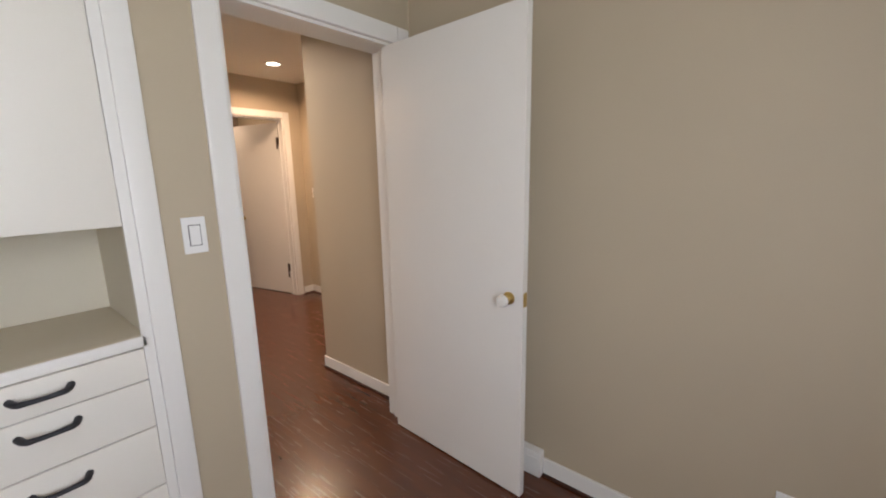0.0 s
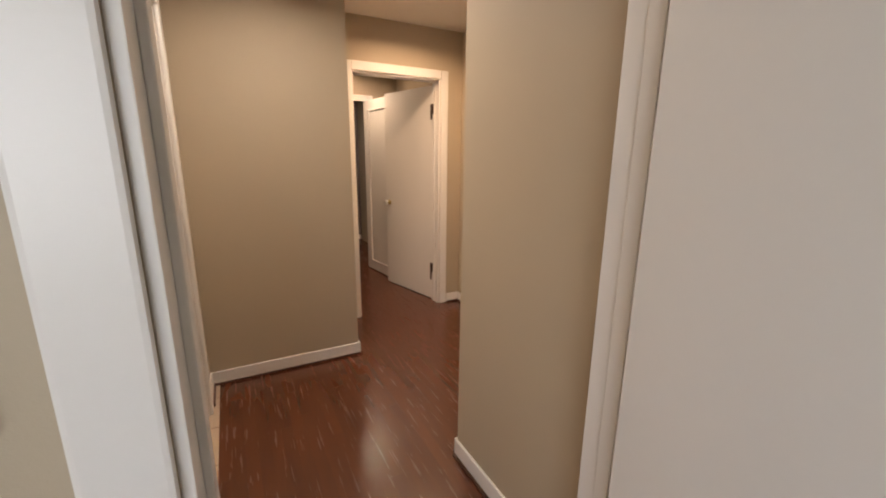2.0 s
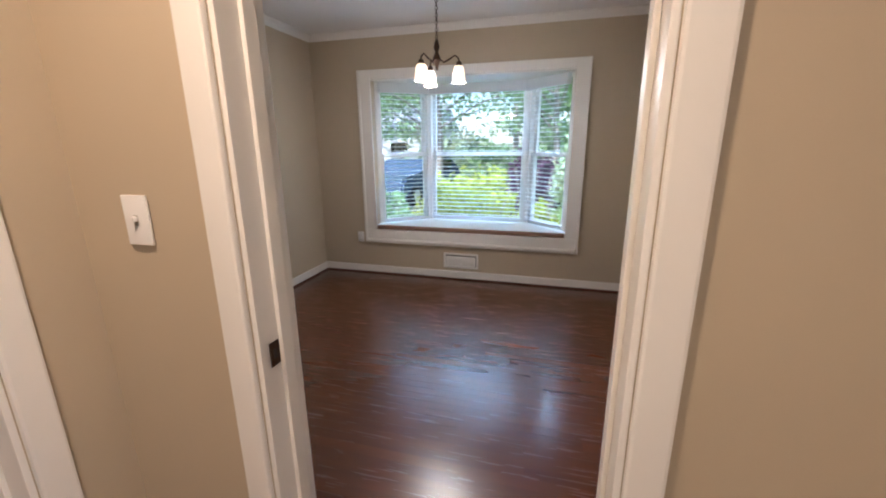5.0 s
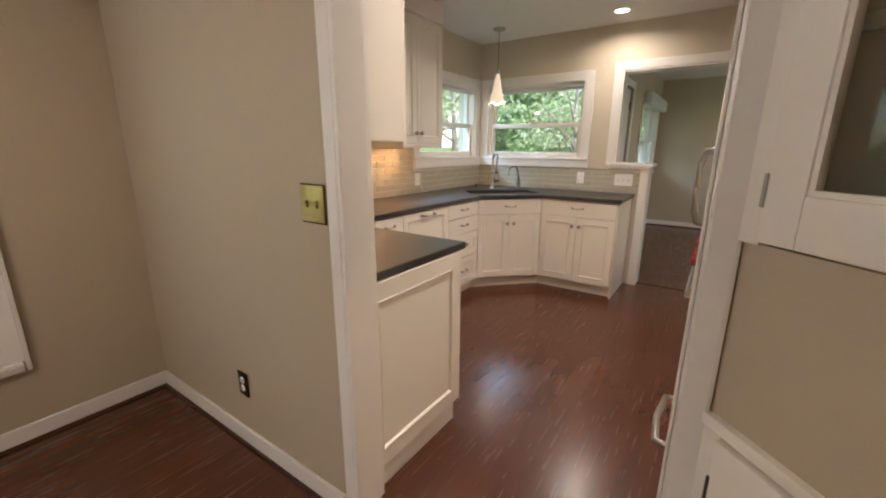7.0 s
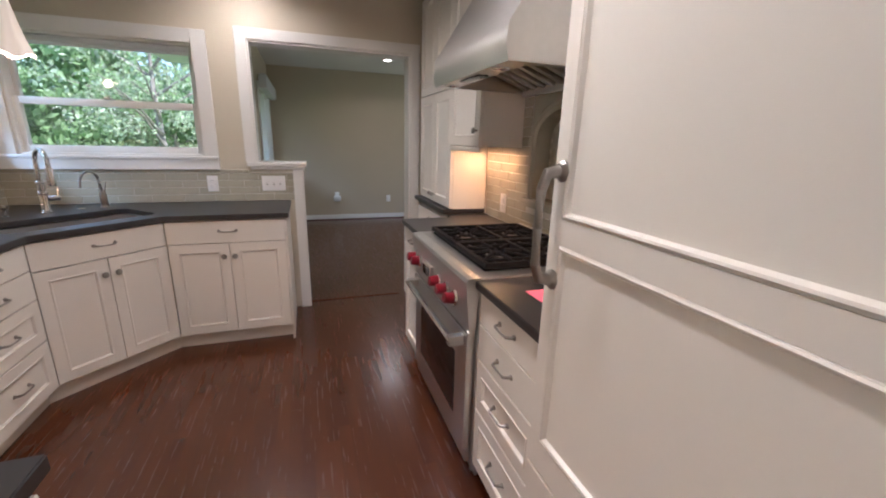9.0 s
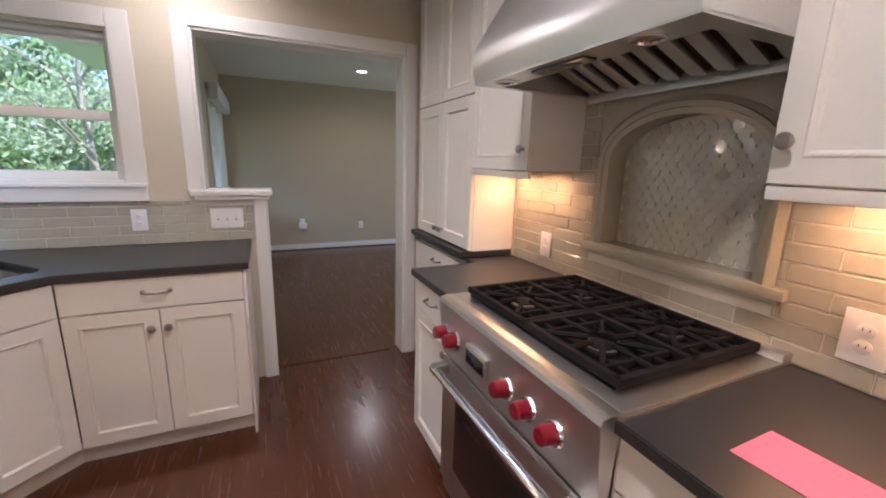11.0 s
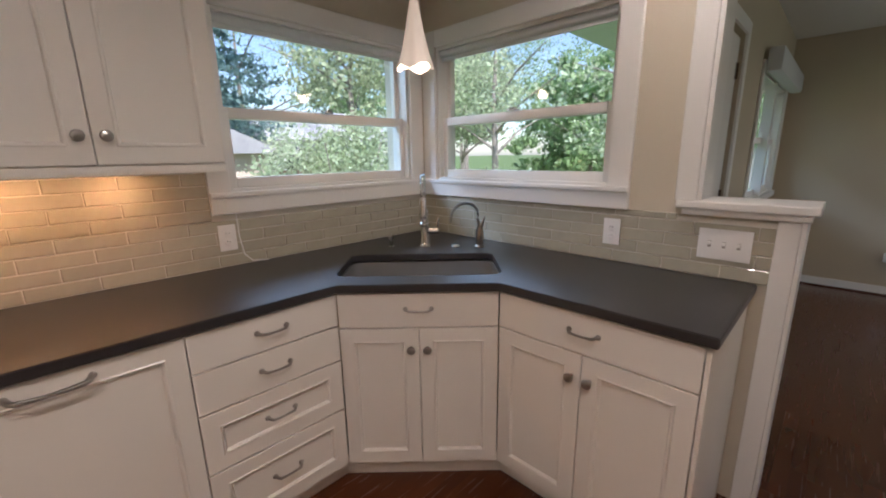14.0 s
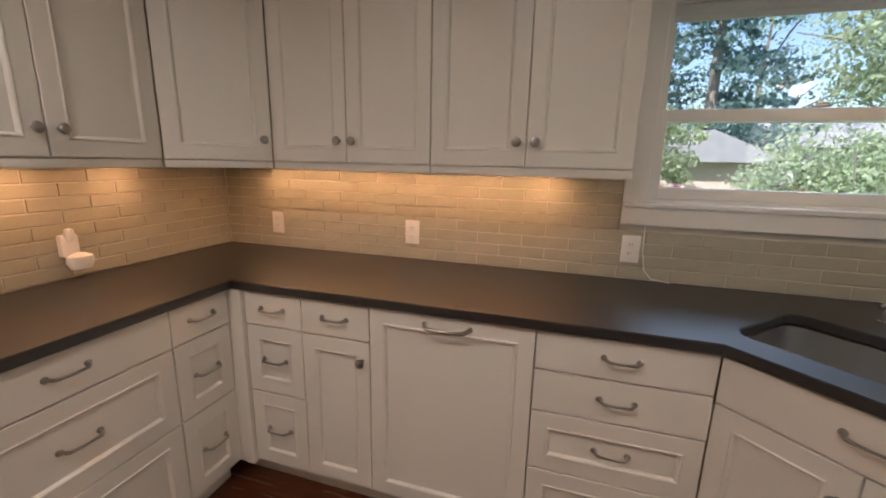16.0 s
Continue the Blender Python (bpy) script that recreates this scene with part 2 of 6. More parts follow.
# ---- mesh helpers ----
def boxes(bm, *dims, bevel=0.0):
    """Boxes x0, x1, y0, y1, z0, z1, each with its edges rounded off by bevel."""
    for x0, x1, y0, y1, z0, z1 in dims:
        v = [bm.verts.new((x, y, z)) for x in (x0, x1) for y in (y0, y1) for z in (z0, z1)]
        f = [bm.faces.new([v[i] for i in q]) for q in ((0, 1, 3, 2), (4, 6, 7, 5), (0, 4, 5, 1), (2, 3, 7, 6), (0, 2, 6, 4), (1, 5, 7, 3))]
        if bevel:
            e = list({e for g in f for e in g.edges})
            bmesh.ops.bevel(bm, geom=e, offset=bevel, segments=2, affect="EDGES", profile=.6)
    return bm


def box(*dims, bevel=0.0):
    return boxes(bmesh.new(), dims, bevel=bevel)


def lathe(bm, profile, m=None, n=20):
    """Turns a profile of (radius, height) about z, then moves it by m."""
    m = m or Matrix()
    rings = [[bm.verts.new(m @ Vector((r * math.cos(2 * math.pi * k / n), r * math.sin(2 * math.pi * k / n), z))) for k in range(n)] for r, z in profile]
    for a, b in zip(rings, rings[1:]):
        for k in range(n):
            bm.faces.new((a[k], a[(k + 1) % n], b[(k + 1) % n], b[k]))
    if profile[0][0] > 1e-4:
        bm.faces.new(rings[0][::-1])
    if profile[-1][0] > 1e-4:
        bm.faces.new(rings[-1])
    return bm


def tube(bm, pts, r, n=10, rs=None):
    """A round bar along the points."""
    pts = [Vector(p) for p in pts]
    rings, up = [], Vector((0, 0, 1))
    for i, p in enumerate(pts):
        d = (pts[min(i + 1, len(pts) - 1)] - pts[max(i - 1, 0)]).normalized()
        side = d.cross(up)
        if side.length < .05:
            side = d.cross(Vector((1, 0, 0)))
        side.normalize()
        other = side.cross(d)
        q = rs[i] if rs else r
        rings.append([bm.verts.new(p + q * (math.cos(2 * math.pi * k / n) * side + math.sin(2 * math.pi * k / n) * other)) for k in range(n)])
    for a, b in zip(rings, rings[1:]):
        for k in range(n):
            bm.faces.new((a[k], a[(k + 1) % n], b[(k + 1) % n], b[k]))
    bm.faces.new(rings[0][::-1])
    bm.faces.new(rings[-1])
    return bm


def to_mesh(name, bm, material, smooth=False):
    bmesh.ops.recalc_face_normals(bm, faces=bm.faces)
    me = bpy.data.meshes.new(name)
    bm.to_mesh(me)
    bm.free()
    me.materials.append(material)
    if smooth:
        for p in me.polygons:
            p.use_smooth = True
        me.set_sharp_from_angle(angle=radians(38))
    return me


def part(name, bm, material, parent, label="", smooth=True):
    """One mesh under a thing or a part; bm may be a mesh that is shared."""
    ob = new(name, bm if isinstance(bm, bpy.types.Mesh) else to_mesh(name, bm, material, smooth))
    ob.parent = parent
    return tagged(ob, label)


def thing(name, m, label, category, group=""):
    ob = new(name)
    ob.empty_display_size = .05
    ob.matrix_world = m
    return tagged(ob, label, category, group)


def solid(name, bm, material, label, category, group="", m=None, smooth=True):
    """A thing that is one mesh."""
    ob = new(name, to_mesh(name, bm, material, smooth))
    ob.matrix_world = m or Matrix()
    return tagged(ob, label, category, group)


def setting(name, bm, material, label, category="wall", smooth=False):
    return tagged(new(name, to_mesh(name, bm, material, smooth)), label, category, kind="structure")


def rz(x, y, z=0.0, a=0.0):
    return pose(x, y, z, 0, 0, a)


H = 2.46

# ---- the large structure ----
def wall(name, axis, a0, a1, t0, t1, openings=(), material=None, label="smooth tan painted wall", top=H):
    """A wall along x or y from a0 to a1, t0 to t1 thick, with openings (from, to, bottom, top) right through it."""
    dims, at = [], a0
    for o0, o1, z0, z1 in sorted(openings):
        if o0 > at:
            dims.append((at, o0, 0, top))
        if z0 > 0:
            dims.append((o0, o1, 0, z0))
        if z1 < top:
            dims.append((o0, o1, z1, top))
        at = o1
    if at < a1:
        dims.append((at, a1, 0, top))
    bm = bmesh.new()
    for p, q, z0, z1 in dims:
        boxes(bm, (p, q, t0, t1, z0, z1) if axis == "x" else (t0, t1, p, q, z0, z1))
    return setting(name, bm, material or WALL, label)


def casing(axis, face, out, a0, a1, top, name="door_casing", w=.07, t=.018, z0=0.0, legs=(1, 1), head=True, label="white painted wooden casing round an opening"):
    """Flat casing with a raised outer band on a wall's face; out is the side it stands proud on."""
    bm = bmesh.new()
    for q0, q1, th in ((0, w, t),):
        f0, f1 = sorted((face, face + out * th))
        for on, p, s in ((legs[0], a0, -1), (legs[1], a1, 1)):
            if on:
                p0, p1 = sorted((p + s * q0, p + s * q1))
                d = (p0, p1, f0, f1, z0, top + q1) if axis == "x" else (f0, f1, p0, p1, z0, top + q1)
                boxes(bm, d, bevel=.007)
        if not head:
            continue
        l, r = a0 - (q0 if legs[0] else 0), a1 + (q0 if legs[1] else 0)
        d = (l, r, f0, f1, top + q0, top + q1) if axis == "x" else (f0, f1, l, r, top + q0, top + q1)
        boxes(bm, d, bevel=.004)
    return setting(name, bm, TRIM, label, "trim")


def jamb(axis, t0, t1, a0, a1, top, stop=.5):
    """The lining of a doorway, with the stop that the door shuts against."""
    bm = bmesh.new()
    e, s = .014, t0 + (t1 - t0) * stop
    for b in ((a0, a0 + e, t0, t1, 0, top), (a1 - e, a1, t0, t1, 0, top), (a0 + e, a1 - e, t0, t1, top - e, top),
              (a0 + e, a0 + e + .011, s, s + .04, 0, top - e), (a1 - e - .011, a1 - e, s, s + .04, 0, top - e)):
        boxes(bm, b if axis == "x" else (b[2], b[3], b[0], b[1], b[4], b[5]), bevel=.002)
    return setting("door_jamb", bm, TRIM, "white painted wooden door lining with its stop", "trim")


def baseboard(axis, face, out, a0, a1, h=.088, t=.014):
    """A white board along the wall's foot, with a floor-coloured quarter-round before it."""
    for name, material, label, f_in, th, z1 in (("shoe_moulding", SHOE, "dark stained quarter-round at the floor", t, t + .013, .015), ("baseboard", TRIM, "white painted wooden baseboard along the floor", 0, t, h)):
        f0, f1 = sorted((face + out * f_in, face + out * th))
        ob = setting(name, boxes(bmesh.new(), (a0, a1, f0, f1, 0, z1) if axis == "x" else (f0, f1, a0, a1, 0, z1), bevel=.005), material, label, "trim")
    return ob


def slab(name, dims, material, label, category):
    return setting(name, boxes(bmesh.new(), *dims), material, label, category)


slab("floor", [(-4.2, 4.64, -3.75, 4.1, -.12, -.012), (4.64, 8.45, -1.6, 2.7, -.12, -.012)], SUB, "dark red-brown oak strip floor", "floor")
slab("ceiling", [(-4.2, 4.66, -3.8, 4.2, H, H + .1), (4.66, 8.47, -1.6, 2.72, H, H + .1)], CEIL, "smooth white painted ceiling", "ceiling")

# bedroom
wall("wall_bedroom_west", "y", -3.7, -.28, 1.87, 2.03, [(-2.785, -1.515, 0, 2.3), (-1.215, -.38, 0, 2.05)])
wall("wall_hall_north", "x", 1.05, 4.42, -.28, -.16)
wall("wall_bedroom_east", "y", -3.8, -.16, 4.42, 4.54, [(-3.15, -1.55, .85, 2.15)])
wall("wall_bedroom_south", "x", 1.3, 4.42, -3.8, -3.7)
casing("y", 2.03, 1, -1.215, -.38, 2.05, w=.08)
casing("y", 1.87, -1, -1.215, -.38, 2.05, legs=(1, 0))
jamb("y", 1.87, 2.03, -1.215, -.38, 2.05, .35)
baseboard("x", -.28, -1, 2.83, 4.42)
# hall
wall("wall_hall_recess", "y", -.16, .80, 1.05, 1.17)
wall("wall_bath", "x", -.17, 1.87, -1.47, -1.35, [(.17, .96, 0, 2.05)])
wall("wall_hall_jog", "y", -1.47, -.41, -.29, -.17)
wall("wall_hall_jog_south", "x", -.94, -.29, -.53, -.41)
wall("wall_hall_west", "y", -.41, .80, -.94, -.82, [(-.205, .585, 0, 2.06)])
casing("y", -.82, 1, -.205, .585, 2.06)
jamb("y", -.94, -.82, -.205, .585, 2.06, .1)
casing("x", -1.35, 1, .17, .96, 2.05)
jamb("x", -1.47, -1.35, .17, .96, 2.05, .3)
baseboard("x", -.28, -1, 1.05, 1.868)
baseboard("y", 1.05, -1, -.29, .80)
baseboard("y", -.17, 1, -1.35, -.40)
baseboard("x", -1.35, 1, -.17, .09)
baseboard("x", -.41, 1, -.82, -.156)
baseboard("x", .80, -1, -.82, -.43)
baseboard("y", -.82, 1, .665, .80)
baseboard("x", -1.35, 1, 1.04, 1.868)
# dining room
wall("wall_dining_south", "x", -4.1, 1.22, .80, .94, [(-.36, .435, 0, 2.05)])
casing("x", .80, -1, -.36, .435, 2.05)
casing("x", .94, 1, -.36, .435, 2.05, legs=(1, 0))
jamb("x", .80, .94, -.36, .435, 2.05, .45)
wall("wall_dining_west", "y", .94, 4.2, -2.34, -2.22, [(2.0, 3.18, 0, 2.0)])
casing("y", -2.22, 1, 2.0, 3.18, 2.0)
jamb("y", -2.34, -2.22, 2.0, 3.18, 2.0, .3)
wall("wall_dining_north", "x", -2.34, 1.04, 4.055, 4.2, [(-1.56, .40, .50, 2.02)])
wall("wall_kitchen_west", "y", 2.50, 4.2, 1.04, 1.13)
setting("wall_kitchen_west_lining", boxes(bmesh.new(), (1.13, 1.186, 2.50, 2.585, 0, H), (1.13, 1.22, 2.585, 4.2, 0, H)), KWALL, "smooth cream painted kitchen wall")
wall("wall_refrigerator", "y", .94, 2.50, 1.04, 1.13, [(1.567, 2.50, 0, 2.08)])
setting("wall_end_board", boxes(bmesh.new(), (1.132, 1.188, 2.490, 2.4985, 0, H - .004), bevel=.002), TRIM, "white wooden board on the end of the wall", "trim")
wall("kitchen_doorway_post", "y", 2.472, 2.50, 1.04, 1.13, [], TRIM, "white wooden end of the wall", top=2.08)
casing("y", 1.04, -1, 1.567, 2.472, 2.08, w=.052)
setting("kitchen_door_lining", boxes(bmesh.new(), (1.022, 1.135, 2.456, 2.472, 0, 2.08), (1.026, 1.164, 1.5675, 1.574, 0, 2.08), (1.022, 1.136, 1.584, 2.456, 2.064, 2.08), bevel=.003), TRIM, "white wooden lining of the kitchen doorway", "trim")
baseboard("y", 1.04, -1, 2.54, 4.055)
baseboard("x", 4.055, -1, -2.22, 1.026)
baseboard("y", -2.22, 1, 3.252, 4.041)
baseboard("y", -2.22, 1, .94, 1.93)
baseboard("x", .94, 1, -2.2, -.43)


def crown(axis, face, out, a0, a1):
    prof = [(0, -.062), (.006, -.062), (.012, -.05), (.03, -.026), (.048, -.012), (.052, 0), (0, 0)]
    bm = bmesh.new()
    ends = []
    for a in (a0, a1):
        ends.append([bm.verts.new((a, face + out * d, H + z) if axis == "x" else (face + out * d, a, H + z)) for d, z in prof])
    for k in range(len(prof)):
        j = (k + 1) % len(prof)
        bm.faces.new((ends[0][k], ends[0][j], ends[1][j], ends[1][k]))
    bm.faces.new(ends[0]), bm.faces.new(ends[1][::-1])
    return setting("crown_moulding", bm, TRIM, "white crown moulding under the ceiling", "trim")


crown("x", 4.055, -1, -2.22, 1.04), crown("y", -2.22, 1, .94, 4.055), crown("y", 1.04, -1, .94, 4.055), crown("x", .94, 1, -2.22, 1.04)
# rooms beyond the dining room and the hall
wall("wall_west_room_north", "x", -4.1, -2.34, 3.38, 3.5, [(-3.52, -2.76, 0, 2.03)])
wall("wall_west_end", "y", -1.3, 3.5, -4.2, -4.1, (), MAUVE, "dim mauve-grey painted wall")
wall("wall_far_room_south", "x", -4.1, -.29, -1.3, -1.2)
wall("wall_far_room_partition", "y", -1.2, .80, -2.5, -2.4, [(-.36, .42, 0, 2.03)])
casing("y", -2.4, 1, -.36, .42, 2.03)
casing("x", 3.38, -1, -3.52, -2.76, 2.03)
baseboard("x", 3.38, -1, -2.69, -2.34)
baseboard("y", -4.1, 1, -1.2, .80)
# bath room
wall("wall_bath_west", "y", -3.1, -1.47, -1.32, -1.2)
setting("tile_border", boxes(bmesh.new(), (-1.2, -1.186, -3.1, -1.47, 1.115, 1.13), (-1.2, -1.180, -3.1, -1.47, 1.13, 1.15), (-1.2, -1.188, -3.1, -1.47, 1.15, 1.19), bevel=.003), BATHW, "grey tile border on the bathroom wall", "trim")
wall("wall_bath_south", "x", -1.32, 1.42, -3.2, -3.1)
wall("wall_bath_east", "y", -3.1, -1.47, 1.30, 1.42)
# kitchen
wall("wall_kitchen_north", "x", 1.22, 4.66, 3.986, 4.2, [(3.35, 4.40, 1.24, 1.99)], KWALL, "smooth cream painted kitchen wall")
wall("wall_kitchen_east", "y", .81, 3.986, 4.518, 4.66, [(1.265, 2.14, 0, 2.05), (2.14, 2.457, 1.175, 2.05), (2.80, 3.86, 1.24, 1.99)], KWALL, "smooth cream painted kitchen wall")
wall("wall_kitchen_south", "x", 1.22, 4.518, .81, .93, [(2.485, 3.085, 1.09, 1.60)], KWALL, "smooth cream painted kitchen wall")
setting("wall_behind_niche", boxes(bmesh.new(), (2.4, 3.2, .79, .808, 1.0, 1.7)), KWALL, "plain board closing the niche")
casing("y", 4.518, -1, 1.265, 2.457, 2.05, z0=1.20, legs=(0, 1), w=.075)
casing("y", 4.518, -1, 1.265, 2.30, 2.05, legs=(1, 0), w=.075, head=False)
casing("y", 4.66, 1, 1.265, 2.457, 2.05, z0=0, legs=(1, 0), w=.075)
setting("kitchen_opening_lining", boxes(bmesh.new(), (4.51, 4.67, 1.265, 1.281, 0, 2.05), (4.51, 4.67, 1.281, 2.441, 2.034, 2.05), (4.51, 4.67, 2.441, 2.457, 1.205, 2.05), bevel=.003), TRIM, "white wooden lining of the wide opening", "trim")
setting("half_wall_end", boxes(bmesh.new(), (4.498, 4.68, 2.128, 2.142, 0, 1.175), (4.496, 4.518, 2.142, 2.205, 0, 1.175), bevel=.004), TRIM, "white wooden end of the half wall", "trim")
setting("half_wall_cap", boxes(bmesh.new(), (4.474, 4.71, 2.10, 2.52, 1.175, 1.205), (4.488, 4.52, 2.118, 2.50, 1.150, 1.175), bevel=.006), TRIM, "white wooden cap on the half wall", "trim")
# family room
wall("wall_family_north", "x", 4.66, 8.47, 2.6, 2.72, [(5.0, 5.82, 0, 2.05), (6.62, 8.12, .98, 1.95)])
wall("wall_family_east", "y", -1.6, 2.6, 8.35, 8.47)
wall("wall_family_south", "x", 4.66, 8.35, -1.6, -1.5, [(5.4, 7.8, .08, 2.1)])
wall("wall_family_west", "y", -1.6, .81, 4.54, 4.66)
baseboard("y", 8.35, -1, -1.5, 2.6)
baseboard("x", 2.6, -1, 5.9, 8.336)
casing("x", 2.6, -1, 5.0, 5.82, 2.05)
setting("threshold", boxes(bmesh.new(), (4.60, 4.66, 1.346, 2.128, 0, .008), bevel=.003), STRIP, "dark oak threshold strip between the floors", "trim")

# ---- windows ----
def sash_window(name, axis, plane, out, a0, a1, z0, z1, mid, label):
    """A white double-hung window in an opening: frame, two sashes, two panes; out points to the outside."""
    win = thing(name, Matrix(), label, "window")
    win["kind"] = "structure"

    def b(p0, p1, d0, d1, q0, q1):
        f0, f1 = sorted((plane + out * d0, plane + out * d1))
        return (p0, p1, f0, f1, q0, q1) if axis == "x" else (f0, f1, p0, p1, q0, q1)
    e = .016
    part("window_frame", boxes(bmesh.new(), b(a0, a0 + e, 0, .14, z0, z1), b(a1 - e, a1, 0, .14, z0, z1), b(a0 + e, a1 - e, 0, .14, z1 - e, z1), b(a0 + e, a1 - e, 0, .14, z0, z0 + e), bevel=.002), TRIM, win)
    for nm, s0, s1, d, st in (("upper_sash", mid - .012, z1 - e, .075, .026), ("lower_sash", z0 + e, mid + .034, .035, .030)):
        bot = .046 if nm == "lower_sash" else .030
        top = .046 if nm == "lower_sash" else .034
        sash = part(nm, boxes(bmesh.new(), b(a0 + e, a0 + e + st, d, d + .035, s0, s1), b(a1 - e - st, a1 - e, d, d + .035, s0, s1),
                              b(a0 + e + st, a1 - e - st, d, d + .035, s1 - top, s1), b(a0 + e + st, a1 - e - st, d, d + .035, s0, s0 + bot), bevel=.004), TRIM, win)
        pane = part("pane", boxes(bmesh.new(), b(a0 + e + st - .004, a1 - e - st + .004, d + .014, d + .018, s0 + bot - .004, s1 - top + .004)), PANE, sash, "clear window glass")
        pane.visible_shadow = False
    part("sash_lock", boxes(bmesh.new(), b((a0 + a1) / 2 - .03, (a0 + a1) / 2 + .03, .012, .036, mid + .034, mid + .042), b((a0 + a1) / 2 - .012, (a0 + a1) / 2 + .02, .012, .03, mid + .042, mid + .052), bevel=.003), NICKEL, win, "small nickel sash lock")
    return win


wn1 = sash_window("window_1", "x", 3.986, 1, 3.35, 4.40, 1.24, 1.99, 1.57, "white double-hung window over the corner sink")
wn2 = sash_window("window_2", "y", 4.518, 1, 2.80, 3.86, 1.24, 1.99, 1.57, "white double-hung window beside the corner sink")
for axis, face, out, a0, a1, lo in (("x", 3.986, -1, 3.35, 4.40, 1), ("y", 4.518, -1, 2.80, 3.86, 1)):
    bm = bmesh.new()

    def bb(p0, p1, th, z0, z1, off=0.0):
        f0, f1 = sorted((face + out * off, face + out * th))
        boxes(bm, (p0, p1, f0, f1, z0, z1) if axis == "x" else (f0, f1, p0, p1, z0, z1), bevel=.005)
    l, r = (a0 - .092, 4.497) if axis == "x" else (a0 - .094, 3.965)
    bb(l, a0, .02, 1.235, 2.08), bb(a1, r, .02, 1.235, 2.08)
    bb(a0, a1, .02, 1.99, 2.08)
    bb(l, r, .030, 1.148, 1.235), bb(l - .0, r, .040, 1.222, 1.243, .0)
    setting("window_casing", bm, TRIM, "white window casing with a deep sill board", "trim")
    hold = thing("roller_shade", Matrix(), "white roller shade rolled up at the window head", "shade")
    f = face + out * -.03
    c0, c1 = a0 + .02, a1 - .02
    ax = pose(c0, f, 1.955, 0, 90, 0) if axis == "x" else pose(f, c0, 1.955, -90, 0, 0)
    part("roll", lathe(bmesh.new(), [(.021, 0), (.021, c1 - c0)], ax, 16), SLATM, hold)
    d = (c0, c1, f - .004, f + .004, 1.915, 1.94) if axis == "x" else (f - .004, f + .004, c0, c1, 1.915, 1.94)
    part("hem_bar", boxes(bmesh.new(), d, bevel=.002), SLATM, hold)
wn4 = sash_window("window_4", "x", 2.6, 1, 6.62, 8.12, .98, 1.95, 1.46, "white window in the family room")
casing("x", 2.6, -1, 6.62, 8.12, 1.95, name="window_casing", z0=.93)
setting("window_stool", boxes(bmesh.new(), (6.53, 8.21, 2.56, 2.6, .93, .98), bevel=.006), TRIM, "white window stool", "trim")
setting("window_mullion", boxes(bmesh.new(), (7.34, 7.40, 2.585, 2.66, .98, 1.95), bevel=.004), TRIM, "white post between two sashes", "trim")
solid("window_valance", boxes(bmesh.new(), (6.55, 8.2, 2.48, 2.575, 1.93, 2.10), bevel=.03), SLATM, "puffy white fabric valance over the window", "valance")
# unseen south window, added as the opening for the family room's fill lamp
for nm, (x0, x1, y0, y1, z0, z1) in (("window_6", (5.4, 7.8, -1.56, -1.55, .08, 2.1)),):
    w5 = thing(nm, Matrix(), "white framed window, unseen and added to let daylight in", "window")
    w5["kind"] = "structure"
    part("window_frame", boxes(bmesh.new(), (x0, x0 + .05, y0 - .02, y1 + .02, z0, z1), (x1 - .05, x1, y0 - .02, y1 + .02, z0, z1), (x0 + .05, x1 - .05, y0 - .02, y1 + .02, z1 - .05, z1), (x0 + .05, x1 - .05, y0 - .02, y1 + .02, z0, z0 + .05)), TRIM, w5)
    pane = part("pane", boxes(bmesh.new(), (x0 + .05, x1 - .05, y0, y1, z0 + .05, z1 - .05)), PANE, w5)
    pane.visible_shadow = False

w5 = thing("window_5", Matrix(), "white framed bedroom window that lets daylight in", "window")
w5["kind"] = "structure"
part("window_frame", boxes(bmesh.new(), (4.45, 4.5, -3.15, -3.1, .85, 2.15), (4.45, 4.5, -1.6, -1.55, .85, 2.15), (4.45, 4.5, -3.1, -1.6, .85, .9), (4.45, 4.5, -3.1, -1.6, 2.1, 2.15)), TRIM, w5)
part("pane", boxes(bmesh.new(), (4.474, 4.478, -3.1, -1.6, .9, 2.1)), PANE, w5).visible_shadow = False

# bay window of the dining room
BX0, BX1, BZ0, BZ1, BY, BW0, BW1 = -1.56, .40, .545, 2.02, 4.53, -1.10, -.02
bay = thing("window_3", Matrix(), "white three-sided bay window with a deep seat", "window")
bay["kind"] = "structure"
bm = bmesh.new()


def prism(bm, pts, z0, z1):
    lo, hi = [bm.verts.new((*p, z0)) for p in pts], [bm.verts.new((*p, z1)) for p in pts]
    bm.faces.new(lo[::-1]), bm.faces.new(hi)
    for k in range(len(pts)):
        j = (k + 1) % len(pts)
        bm.faces.new((lo[k], lo[j], hi[j], hi[k]))
    return bm


plan = [(BX0 - .14, 4.20), (BX1 + .14, 4.20), (BX1 + .14, 4.26), (BW1 + .10, BY + .16), (BW0 - .10, BY + .16), (BX0 - .14, 4.26)]
inner = [(BX0, 4.06), (BX1, 4.06), (BX1, 4.20), (BX0, 4.20)]
part("window_seat", prism(prism(bmesh.new(), plan, .40, BZ0), inner, .502, BZ0), TRIM, bay, "white painted seat board")
part("bay_head", prism(prism(bmesh.new(), plan, BZ1, 2.20), inner, BZ1 - .01, BZ1 + .0), TRIM, bay)
part("bay_roof", prism(bmesh.new(), [(p[0] * 1.06 + .03, p[1] + (.12 if p[1] > 4.3 else 0)) for p in plan], 2.20, 2.32), TRIM, bay)
